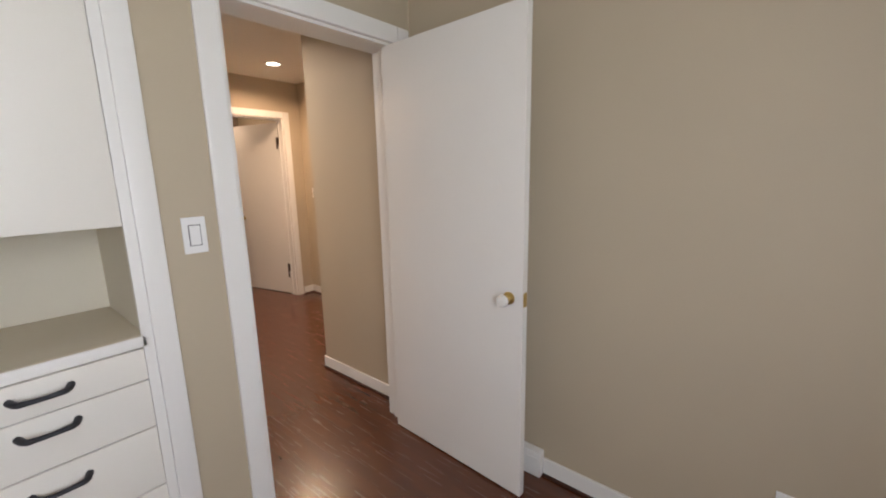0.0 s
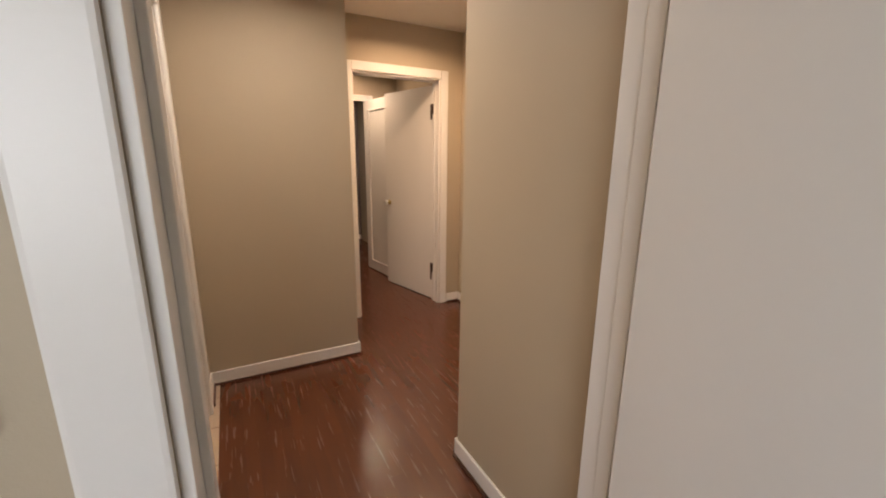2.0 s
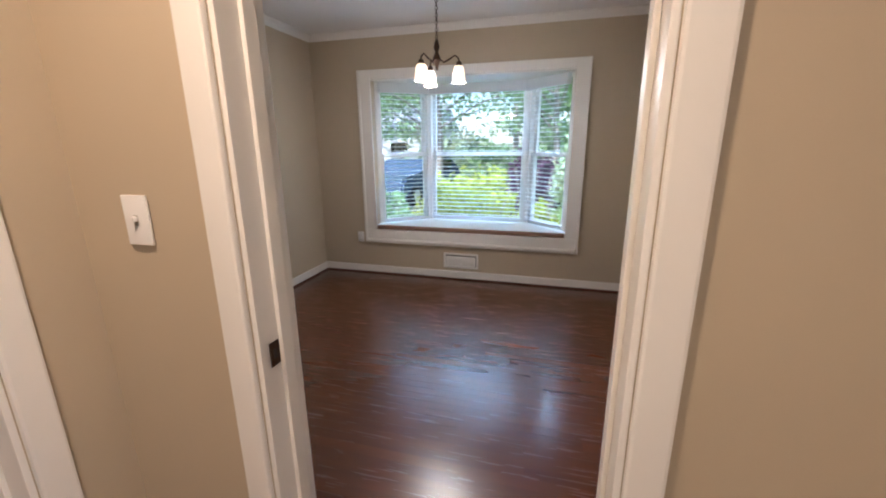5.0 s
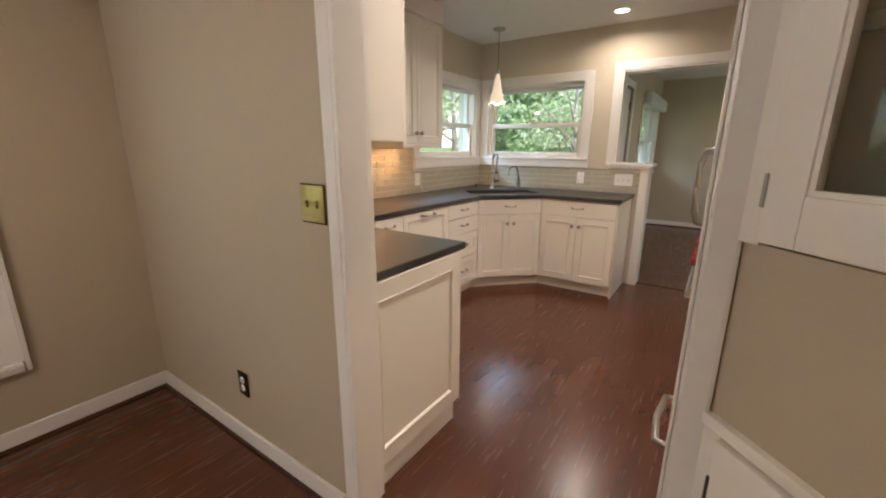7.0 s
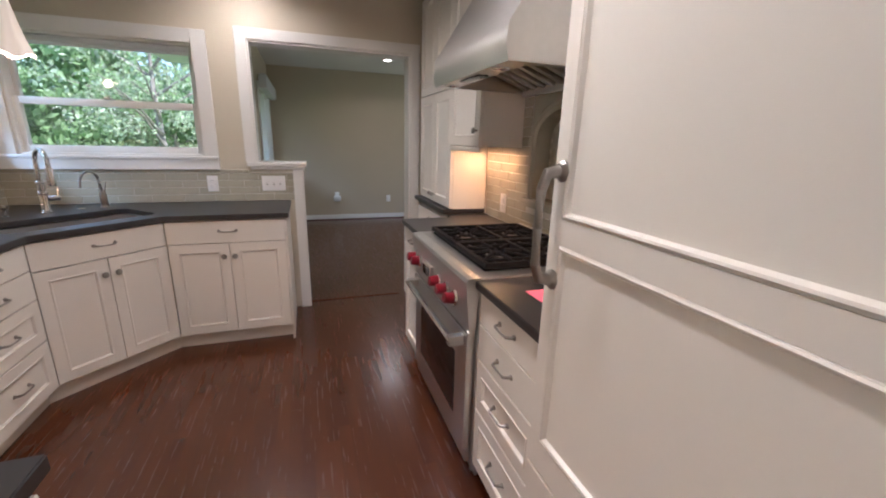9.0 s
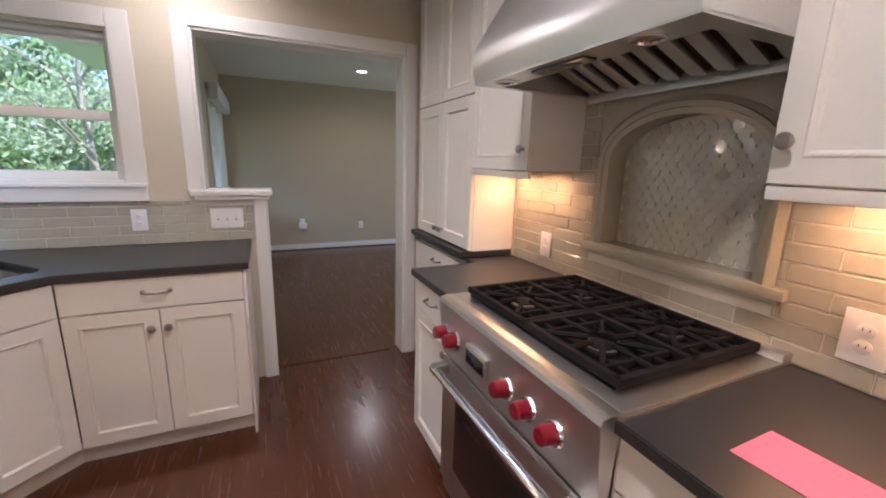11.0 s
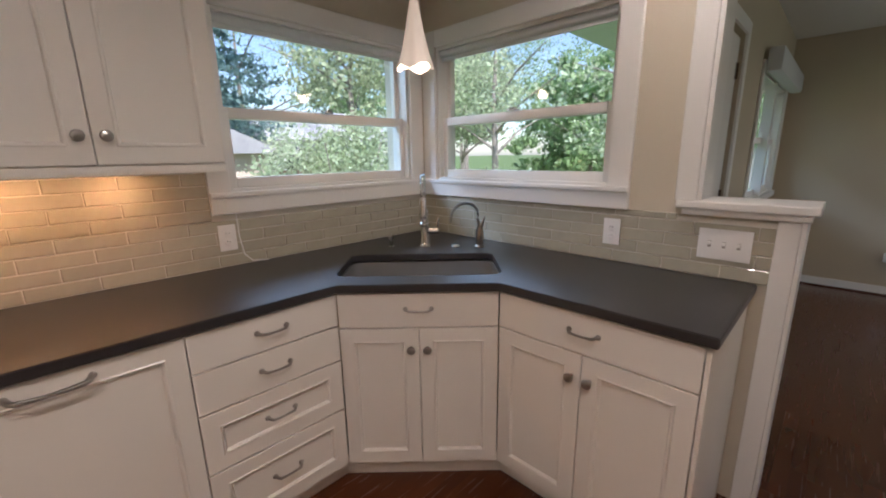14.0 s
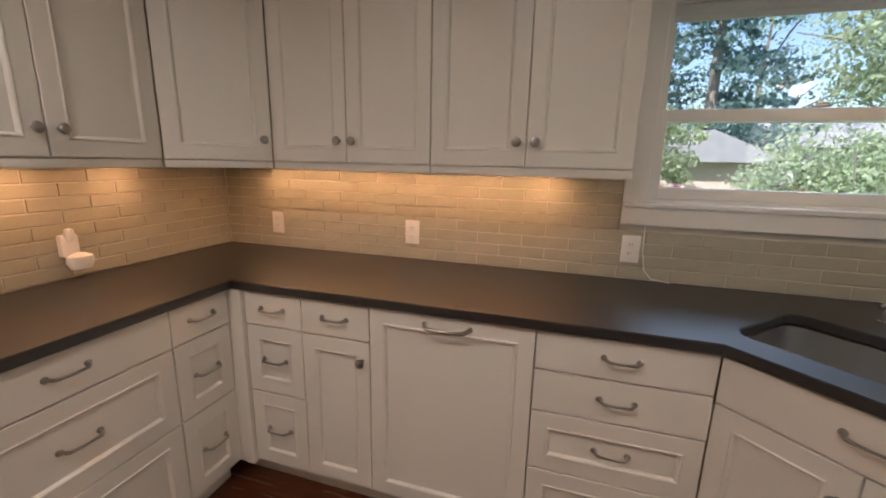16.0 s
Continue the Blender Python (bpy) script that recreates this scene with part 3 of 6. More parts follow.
part("seat_edge", boxes(bmesh.new(), (BX0 + .01, BX1 - .01, 4.035, 4.062, .505, BZ0 + .004), bevel=.004), WALNUT, bay, "brown wooden nosing of the seat")
sections = [((BX0 + .01, 4.15), (BW0, BY)), ((BW0, BY), (BW1, BY)), ((BW1, BY), (BX1 - .01, 4.15))]
for (xa, ya), (xb, yb) in sections:
    ln = math.hypot(xb - xa, yb - ya)
    m = rz(xa, ya, 0, math.degrees(math.atan2(yb - ya, xb - xa)))
    z0, z1, md = BZ0, BZ1, 1.27
    for nm, s0, s1, d, st in (("upper_sash", md - .01, z1, .06, .045), ("lower_sash", z0, md + .03, .025, .045)):
        sash = part(nm, boxes(bmesh.new(), (.02, .02 + st, d, d + .035, s0, s1), (ln - .02 - st, ln - .02, d, d + .035, s0, s1), (.02 + st, ln - .02 - st, d, d + .035, s1 - .04, s1), (.02 + st, ln - .02 - st, d, d + .035, s0, s0 + .045), bevel=.004), TRIM, bay)
        sash.matrix_world = m
        pane = part("pane", boxes(bmesh.new(), (.06, ln - .06, d + .014, d + .018, s0 + .04, s1 - .036)), PANE, sash, "clear window glass")
        pane.visible_shadow = False
    post = part("window_post", boxes(bmesh.new(), (-.035, .022, 0, .12, z0, z1), (ln - .022, ln + .035, 0, .12, z0, z1), bevel=.006), TRIM, bay)
    post.matrix_world = m
bm = bmesh.new()
for q0, q1, th in ((0, .135, .02), (.108, .135, .03)):
    boxes(bm, (BX0 - q1, BX0 - q0, 4.055 - th, 4.055, .354 if q0 else .40, BZ1 + .085), (BX1 + q0, BX1 + q1 - .01, 4.055 - th, 4.055, .354 if q0 else .40, BZ1 + .085), bevel=.004)
boxes(bm, (BX0, BX1, 4.035, 4.055, BZ1, BZ1 + .085), (BX0 - .1, BX1 + .1, 4.033, 4.055, .40, .502), (BX0 - .108, BX1 + .1, 4.025, 4.055, .354, .40), (BX0 - .108, BX1 + .1, 4.015, 4.055, .376, .39), bevel=.004)
setting("bay_window_casing", bm, TRIM, "wide white casing round the bay window", "trim")

# blinds in the bay
for i, ((xa, ya), (xb, yb)) in enumerate(sections):
    ln = math.hypot(xb - xa, yb - ya)
    ang = math.degrees(math.atan2(yb - ya, xb - xa))
    blind = thing("window_blind", rz(xa, ya, 0, ang), "white horizontal slat blind, lowered with open slats", "blind", "blinds in the bay window")
    a, b = .05, ln - .05
    part("valance", boxes(bmesh.new(), (a - .035, b + .035, -.075, -.012, 1.905, 2.0), bevel=.006), SLATM, blind, "white valance board")
    part("bottom_rail", boxes(bmesh.new(), (a, b, -.06, -.012, .585, .602), bevel=.004), SLATM, blind)
    bm = bmesh.new()
    lo, hi = [], []
    for k in range(5):
        y = -.060 + .048 * k / 4
        z = .0035 * (1 - ((k - 2) / 2) ** 2)
        lo.append([bm.verts.new((x, y, z)) for x in (a, b)])
        hi.append([bm.verts.new((x, y, z + .0022)) for x in (a, b)])
    for k in range(4):
        bm.faces.new((lo[k][0], lo[k][1], lo[k + 1][1], lo[k + 1][0]))
        bm.faces.new((hi[k][0], hi[k + 1][0], hi[k + 1][1], hi[k][1]))
    bm.faces.new((lo[0][0], hi[0][0], hi[0][1], lo[0][1])), bm.faces.new((lo[4][0], lo[4][1], hi[4][1], hi[4][0]))
    me = to_mesh("slat", bm, SLATM)
    for k in range(30):
        sl = part("slat", me, SLATM, blind)
        sl.location = (0, 0, .622 + k * .0435)
    for x in (a + .12, b - .12):
        part("ladder_cord", tube(bmesh.new(), [(x, -.062, .6), (x, -.062, 1.91)], .0012, 5), SLATM, blind)

# ---- parts of kitchen furniture ----
def panel_front(bm, x0, x1, z0, z1, y=0.0, t=.02, fr=.052, rec=.009):
    """A framed front: flat frame, sloping bead, sunk panel. Its face is at y, its back at y + t."""
    def ring(d, yy):
        return [bm.verts.new(p) for p in ((x0 + d, yy, z0 + d), (x1 - d, yy, z0 + d), (x1 - d, yy, z1 - d), (x0 + d, yy, z1 - d))]
    rs = [ring(0, y + t), ring(0, y + .002), ring(.002, y), ring(fr, y), ring(fr + .004, y - .003), ring(fr + .009, y - .001), ring(fr + .014, y + rec), ring(fr + .02, y + rec)]
    bm.faces.new(rs[0])
    for a, b in zip(rs, rs[1:]):
        for k in range(4):
            j = (k + 1) % 4
            bm.faces.new((a[k], a[j], b[j], b[k]))
    bm.faces.new(rs[-1])
    return bm


def knob_mesh():
    return to_mesh("knob", lathe(bmesh.new(), [(.007, 0), (.0065, .010), (.008, .014), (.0155, .020), (.017, .026), (.0135, .032), (.004, .035), (0, .035)], pose(0, 0, 0, 90, 0, 0), 18), NICKEL, True)


def pull_mesh(w=.10, out=.025, r=.0042, material=None):
    """A bow pull with swollen ends and a waist, along x, standing out to -y."""
    pts, rs = [], []
    for k in range(17):
        u = k / 16
        pts.append(((u - .5) * w, -out * min(1, (1 - abs(2 * u - 1)) * 5.0) ** .7 if 0 < k < 16 else 0.0, -.004 * math.sin(math.pi * u)))
        rs.append(r * (1.35 - .45 * math.sin(math.pi * u)))
    bm = tube(bmesh.new(), pts, r, 10, rs)
    for s in (-1, 1):
        lathe(bm, [(.0095, 0), (.0095, .003), (.006, .006), (0, .006)], pose(s * w / 2, 0, 0, 90, 0, 0), 14)
    return to_mesh("pull", bm, material or NICKEL, True)


KNOB, PULL, LONGPULL = knob_mesh(), pull_mesh(), pull_mesh(.16, .038, .006)


def put(name, me, parent, x, y, z, label="", turn=0.0):
    ob = part(name, me, None, parent, label)
    ob.matrix_basis = pose(x, y, z, 0, turn, 0)
    return ob


def slab_front(x0, x1, z0, z1):
    return boxes(bmesh.new(), (x0, x1, 0, .02, z0, z1), bevel=.0025)


def front(cab, kind, x0, x1, z0, z1, grip, gx=None, gz=None):
    """A drawer or door front with its grip."""
    g = .0018
    framed = kind in ("door", "deep_drawer")
    nm = "door" if kind == "door" else "drawer"
    f = part(nm, panel_front(bmesh.new(), x0 + g, x1 - g, z0 + g, z1 - g) if framed else slab_front(x0 + g, x1 - g, z0 + g, z1 - g), CAB, cab, "", smooth=False)
    if grip == "pull":
        put("pull", PULL, f, (x0 + x1) / 2, 0, (z0 + z1) / 2 + .006, "satin nickel bow pull")
    elif grip == "knob":
        put("knob", KNOB, f, gx, 0, gz, "satin nickel knob")
    return f


def base_unit(m, w, rows, label, name="base_cabinet", depth=.58, group="white base cabinets", top=.878):
    """A base cabinet: carcass, sunk toe kick, a row of fronts from the top down. rows: (kind, top, bottom)."""
    cab = thing(name, m, label, "cabinet", group)
    part("body", boxes(bmesh.new(), (.001, w - .001, .0215, depth, .10, top)), CAB, cab, smooth=False)
    part("toe_kick", boxes(bmesh.new(), (.001, w - .001, .075, depth - .02, 0, .0995)), CAB, cab, smooth=False)
    for kind, z1, z0, *more in rows:
        if kind == "pair":
            front(cab, "door", 0, w / 2, z0, z1, "knob", w / 2 - .032, z1 - .085)
            front(cab, "door", w / 2, w, z0, z1, "knob", w / 2 + .032, z1 - .085)
        elif kind == "door":
            front(cab, "door", 0, w, z0, z1, "knob", w - .03 if more[0] == "r" else .03, z1 - .075)
        else:
            front(cab, kind, 0, w, z0, z1, "pull")
    return cab


def wall_unit(m, w, label, doors=2, z0=1.37, z1=2.30, depth=.345, name="wall_cabinet", hinge="l", group="white wall cabinets"):
    """A wall cabinet: carcass, light rail, framed doors, crown up to the ceiling."""
    cab = thing(name, m, label, "cabinet", group)
    part("body", boxes(bmesh.new(), (.001, w - .001, .0215, depth, z0, z1 + .02)), CAB, cab, smooth=False)
    part("light_rail", boxes(bmesh.new(), (.001, w - .001, .004, .022, z0 - .030, z0 - .002), bevel=.004), CAB, cab)
    part("crown", prism(bmesh.new(), [(.001, .02), (.001, -.012), (w - .001, -.012), (w - .001, .02)], z1 + .02, H - .002), CAB, cab, smooth=False)
    for k in range(doors):
        a, b = w * k / doors, w * (k + 1) / doors
        gx = (b - .032 if k == 0 else a + .032) if doors == 2 else (b - .032 if hinge == "l" else a + .032)
        front(cab, "door", a, b, z0, z1, "knob", gx, z0 + .085)
    return cab


N, E_, W_, S_ = 0, -90, 90, 180
D3 = [("drawer", .874, .738), ("deep_drawer", .736, .448), ("deep_drawer", .446, .112)]
D4 = [("drawer", .874, .744), ("drawer", .742, .598), ("deep_drawer", .596, .380), ("deep_drawer", .378, .112)]
# north run
base_unit(rz(1.852, 3.39), .262, D3, "narrow white three-drawer base cabinet in the counter corner")
base_unit(rz(2.114, 3.39), .284, [("drawer", .874, .738), ("door", .736, .112, "r")], "narrow white base cabinet with a drawer over a door")
dish = thing("dishwasher", rz(2.398, 3.39), "dishwasher hidden behind a white framed cabinet panel", "dishwasher")
part("tub", boxes(bmesh.new(), (.001, .581, .0215, .57, .10, .878)), CAB, dish, smooth=False)
part("toe_kick", boxes(bmesh.new(), (.001, .581, .075, .55, 0, .0995)), SLOT, dish, smooth=False)
dp = part("door_panel", panel_front(bmesh.new(), .002, .580, .112, .874), CAB, dish, smooth=False)
put("pull", LONGPULL, dp, .29, 0, .842, "long satin nickel bow pull")
base_unit(rz(2.98, 3.39), .507, D4, "white base cabinet with four drawers beside the sink")
# corner sink unit, set at an angle
sx, sy = 3.487, 3.390
ex_, ey_ = 3.930, 2.947
sw = math.hypot(ex_ - sx, ey_ - sy)
base_unit(rz(sx, sy, 0, -45), sw, [("drawer", .874, .730), ("pair", .728, .112)], "white corner sink cabinet with a false drawer over two doors", depth=.42, top=.66)
base_unit(rz(3.930, 2.947, 0, E_), .684, [("drawer", .874, .730), ("pair", .728, .112)], "white base cabinet with a drawer over two doors", depth=.57)
solid("end_panel", boxes(bmesh.new(), (3.935, 4.495, 2.249, 2.262, .0, .878), bevel=.003), CAB, "white end panel of the counter run by the half wall", "panel")
# west run
base_unit(rz(1.79, 2.53, 0, W_), .595, D3, "wide white base cabinet with three deep drawers", depth=.56)
base_unit(rz(1.79, 3.127, 0, W_), .245, D3, "narrow white three-drawer base cabinet in the counter corner", depth=.56)
solid("corner_filler", boxes(bmesh.new(), (1.70, 1.8505, 3.3735, 3.60, .1, .878)), CAB, "white filler strip in the inner cabinet corner", "panel", smooth=False)
solid("plinth", prism(bmesh.new(), [(1.72, 3.463), (3.517, 3.463), (4.003, 2.977), (4.003, 2.27), (4.45, 2.27), (4.45, 3.95), (1.72, 3.95)], 0, .0985), CAB, "white recessed plinth board under the base cabinets", "plinth", smooth=False)
pen = thing("peninsula_end_panel", rz(1.138, 2.508), "white framed end panel of the counter by the doorway", "panel")
part("frame", panel_front(bmesh.new(), 0, .632, .105, .878, fr=.07), CAB, pen, smooth=False)
part("foot", boxes(bmesh.new(), (0, .595, .012, .03, 0, .104), bevel=.003), CAB, pen)
# south run: drawers beside the refrigerator, cabinet beyond the range
base_unit(rz(2.396, 1.525, 0, S_), .448, D4, "white base cabinet with four drawers beside the range")
base_unit(rz(3.575, 1.525, 0, S_), .405, [("drawer", .874, .738), ("door", .736, .112, "r")], "white base cabinet with a drawer over a door beside the range")
base_unit(rz(4.42, 1.215, 0, S_), .74, [("drawer", .874, .738), ("pair", .736, .112)], "shallow white base cabinet by the wide opening", depth=.28)

# wall cabinets
wall_unit(rz(1.838, 3.632), .698, "white two-door wall cabinet over the counter")
wall_unit(rz(2.537, 3.632), .699, "white two-door wall cabinet beside the window")
dc = math.hypot(.272, .272)
wall_unit(rz(1.565, 3.36, 0, 45), dc, "white angled corner wall cabinet with one door", doors=1, depth=.25)
wall_unit(rz(1.565, 2.655, 0, W_), .703, "white two-door wall cabinet with a plain end panel", depth=.335)
wall_unit(rz(3.675, 1.205, 0, S_), .465, "white one-door wall cabinet beside the hood", doors=1, depth=.27, hinge="l")
wall_unit(rz(2.385, 1.205, 0, S_), .437, "white wall cabinet between the hood and the refrigerator", doors=1, depth=.27, hinge="r")
tall = thing("tall_cabinet", rz(4.42, 1.20, 0, S_), "tall white cabinet with four framed doors by the opening", "cabinet")
part("body", boxes(bmesh.new(), (0, .74, .0215, .265, .946, H - .002)), CAB, tall, smooth=False)
for k in range(2):
    a = .37 * k
    front(tall, "door", a, a + .37, .95, 1.72, "knob", .335 if k == 0 else .405, 1.01)
    f = part("door", panel_front(bmesh.new(), a + .002, a + .368, 1.725, 2.40), CAB, tall, smooth=False)

# ---- countertops, cut round the sink ----
def counter(name, outline, label, hole=None, m=None, z0=.882, z1=.914):
    bm = bmesh.new()
    out = [bm.verts.new((*p, z1)) for p in outline]
    edges = [bm.edges.new((out[k], out[(k + 1) % len(out)])) for k in range(len(out))]
    if hole:
        hv = [bm.verts.new((*p, z1)) for p in hole]
        edges += [bm.edges.new((hv[k], hv[(k + 1) % len(hv)])) for k in range(len(hv))]
    bmesh.ops.triangle_fill(bm, edges=edges, use_beauty=True)
    faces = list(bm.faces)
    if hole:
        hb = Vector((sum(p[0] for p in hole) / len(hole), sum(p[1] for p in hole) / len(hole)))
        hr = set(hv)
        bad = [f for f in faces if all(v in hr for v in f.verts)]
        bmesh.ops.delete(bm, geom=bad, context="FACES_ONLY")
    ret = bmesh.ops.extrude_face_region(bm, geom=list(bm.faces))
    for v in [g for g in ret["geom"] if isinstance(g, bmesh.types.BMVert)]:
        v.co.z = z0
    bmesh.ops.recalc_face_normals(bm, faces=bm.faces)
    sharp = [e for e in bm.edges if len(e.link_faces) == 2 and e.calc_face_angle(0) > .6]
    bmesh.ops.bevel(bm, geom=sharp, offset=.003, segments=2, affect="EDGES")
    return solid(name, bm, STONE, label, "countertop", smooth=False)


# sink opening, in the frame of the angled unit
SM = rz(sx, sy, 0, -45)


def sink_outline(x0, x1, y0, y1, r, n=5):
    pts = []
    for cx, cy, a0 in ((x1 - r, y0 + r, -90), (x1 - r, y1 - r, 0), (x0 + r, y1 - r, 90), (x0 + r, y0 + r, 180)):
        for k in range(n + 1):
            a = radians(a0 + 90 * k / n)
            pts.append((cx + r * math.cos(a), cy + r * math.sin(a)))
    return pts


SX0, SX1, SY0, SY1 = -.03, .655, .095, .46
local = sink_outline(SX0, SX1, SY0, SY1, .055)
hole = [tuple((SM @ Vector((*p, 0)))[:2]) for p in local]
counter("countertop", [(1.235, 3.985), (4.512, 3.985), (4.512, 2.234), (3.911, 2.234), (3.911, 2.938), (3.479, 3.371), (1.815, 3.371), (1.815, 2.512), (1.192, 2.512), (1.192, 2.584), (1.235, 2.584)],
        "dark honed stone countertop that turns round the sink corner", hole)
counter("countertop", [(1.946, .935), (2.398, .935), (2.398, 1.548), (1.946, 1.548)], "dark honed stone countertop beside the range")
counter("countertop", [(3.168, .935), (3.66, .935), (3.66, 1.22), (3.578, 1.22), (3.578, 1.548), (3.168, 1.548)], "dark honed stone countertop beyond the range")
counter("countertop", [(3.68, .935), (4.44, .935), (4.44, 1.243), (3.68, 1.243)], "shallow dark stone ledge under the tall cabinet", z0=.914, z1=.944)

sink = thing("sink", SM, "undermounted stainless steel kitchen sink set across the corner", "sink")
bm = bmesh.new()
loops = []
for inset, z in ((-.012, .878), (.0, .874), (.004, .72), (.03, .695), (.08, .69)):
    loops.append([bm.verts.new((*p, z)) for p in sink_outline(SX0 + inset, SX1 - inset, SY0 + inset, SY1 - inset, max(.02, .055 - inset * .2))])
for a, b in zip(loops, loops[1:]):
    for k in range(len(a)):
        j = (k + 1) % len(a)
        bm.faces.new((a[k], a[j], b[j], b[k]))
bm.faces.new(loops[-1])
part("bowl", bm, SINKM, sink, "brushed steel bowl")
part("drain", lathe(bmesh.new(), [(.045, .6915), (.045, .694), (.034, .6945), (.030, .692), (0, .692)], pose(.31, .27, 0)), CHROME, sink)

fx, fy = 4.155, 3.605
fa = thing("faucet", rz(fx, fy, .914, -45), "tall chrome pull-down kitchen faucet behind the sink", "faucet")
part("base", lathe(bmesh.new(), [(.030, 0), (.030, .006), (.024, .012), (.021, .02), (.021, .11), (.025, .115), (.025, .125), (.019, .13), (.019, .17)]), CHROME, fa)
arc = [(0, 0, .17), (0, 0, .30)] + [(0, -.075 + .075 * math.cos(a), .30 + .075 * math.sin(a)) for a in [math.pi * k / 12 for k in range(1, 13)]] + [(0, -.15, .27)]
part("spout", tube(bmesh.new(), arc, .0125, 14), CHROME, fa)
part("spray_head", lathe(bmesh.new(), [(.014, 0), (.017, -.02), (.018, -.07), (.021, -.10), (.019, -.105), (0, -.105)], pose(0, -.15, .275)), CHROME, fa)
part("collar", lathe(bmesh.new(), [(.021, .175), (.023, .18), (.021, .19), (.0155, .195)]), CHROME, fa)
lev = part("lever", tube(bmesh.new(), [(0.02, 0, .085), (.075, 0, .085)], .016, 14), CHROME, fa)
part("lever_pin", tube(bmesh.new(), [(.068, 0, .095), (.075, 0.004, .15)], .005, 8), CHROME, lev)
fl = thing("filter_faucet", rz(4.343, 3.385, .914, -50) @ Matrix.Scale(1.28, 4), "small satin nickel gooseneck water filter tap", "faucet")
part("base", lathe(bmesh.new(), [(.022, 0), (.022, .004), (.016, .01), (.016, .06), (.012, .08)]), NICKEL, fl)
arc = [(0, 0, .07), (-.01, -.01, .12)] + [(-.06 + .052 * math.cos(a), -.05 + .045 * math.cos(a), .135 + .05 * math.sin(a)) for a in [math.pi * k / 12 for k in range(0, 13)]] + [(-.115, -.096, .115)]
part("spout", tube(bmesh.new(), arc, .0058, 10), NICKEL, fl)
part("lever", tube(bmesh.new(), [(.004, 0, .075), (.02, .0, .125)], .005, 8, [.007, .0035]), NICKEL, fl)
sd = thing("soap_dispenser", rz(4.035, 3.738, .914, -45), "small chrome soap pump beside the faucet", "dispenser")
part("base", lathe(bmesh.new(), [(.018, 0), (.018, .004), (.011, .008), (.011, .05)]), CHROME, sd)
part("pump", tube(bmesh.new(), [(0, .004, .055), (0, -.06, .058)], .010, 12, [.014, .006]), CHROME, sd)
solid("sink_hole_cover", lathe(bmesh.new(), [(.021, 0), (.021, .004), (.017, .008), (0, .009)]), CHROME, "round chrome cover on the stone by the sink", "cover", m=rz(4.262, 3.478, .914))

# ---- outlets and switches ----
def outlet(m, label, slots=2, w=.072, plate=None, kind="outlet", toggles=0, h=.115, rocker=False):
    ob = thing("switch_plate" if toggles or rocker else "outlet", m, label, "switch" if toggles or rocker else "outlet")
    part("plate", boxes(bmesh.new(), (-w / 2, w / 2, -.006, 0, -h / 2, h / 2), bevel=.003), plate or PLATE, ob)
    if rocker:
        part("rocker_frame", boxes(bmesh.new(), (-.019, .019, -.0072, -.004, -.036, .036), bevel=.001), SLOT, ob)
        part("rocker", boxes(bmesh.new(), (-.0165, .0165, -.010, -.004, -.0335, .0335), bevel=.002), PLATE, ob)
    for k in range(toggles):
        x = (k - (toggles - 1) / 2) * .046
        part("toggle_slot", boxes(bmesh.new(), (x - .0055, x + .0055, -.0068, -.004, -.012, .012)), NICKEL if (plate or PLATE) is PLATE else SLOT, ob)
        part("toggle", boxes(bmesh.new(), (x - .0045, x + .0045, -.017, -.004, -.002, .010), bevel=.002), plate or PLATE, ob)
    if not toggles and not rocker:
        for s in (-1, 1):
            face = part("socket", lathe(bmesh.new(), [(.0165, 0), (.0165, .002), (.015, .003), (0, .003)], pose(0, -.006, s * .0195, 90, 0, 0), 16), PLATE, ob)
            for q in (-.006, .006):
                part("slot", boxes(bmesh.new(), (q - .001, q + .001, -.0097, -.0085, s * .0195 - .001, s * .0195 + .006)), SLOT, face)
    return ob


fc = 3.986 - .011
outlet(rz(1.565, fc, 1.047), "white plastic outlet on the tiled backsplash")
outlet(rz(2.337, fc, 1.047), "white plastic outlet on the tiled backsplash")
o3_ = outlet(rz(3.31, fc, 1.045), "white plastic outlet with a thin cord under the window")
cord = part("cord", tube(bmesh.new(), [(.045, -.006, .105), (.047, -.008, -.005), (.06, -.01, -.085), (.09, -.012, -.119), (.16, -.02, -.1265)], .0025, 7), PLATE, o3_, "thin white cord hanging down")
ec = 4.518 - .011
outlet(rz(ec, 2.766, 1.047, E_), "white plastic outlet beside the window sill")
outlet(rz(ec, 2.349, 1.045, E_), "wide white switch plate with three toggles", w=.168, toggles=3)
outlet(rz(3.69, -.284, .31), "white plastic outlet low on the bedroom wall")
outlet(rz(3.385, .941, 1.03, S_), "white plastic outlet beside the range")
outlet(rz(2.262, .941, 1.037, S_), "wide white outlet plate beside the range", w=.085, h=.125)
air = thing("air_freshener", rz(1.231, 3.19, 1.01, W_), "white plug-in air freshener on the tiled wall", "air freshener")
part("plug_box", boxes(bmesh.new(), (-.03, .03, -.03, -.0, -.01, .075), bevel=.010), PLATE, air)
part("warmer", lathe(bmesh.new(), [(.012, .05), (.018, .07), (.014, .095), (.0, .10)], pose(.0, -.03, 0)), PLATE, air)
part("bottle", lathe(bmesh.new(), [(.0, -.06), (.035, -.055), (.046, -.03), (.042, -.008), (.02, .004), (0, .006)], pose(0.012, -.048, 0) @ Matrix.Diagonal((1, .7, 1, 1))), PLATE, air)
ww = outlet(rz(1.034, 2.60, 1.172, E_), "brass double toggle switch plate with a dark rim", w=.108, plate=BRASS, toggles=2)
part("rim", boxes(bmesh.new(), (-.058, .058, -.003, .0, -.062, .062), bevel=.002), BRONZE, ww, "dark rim of the plate")
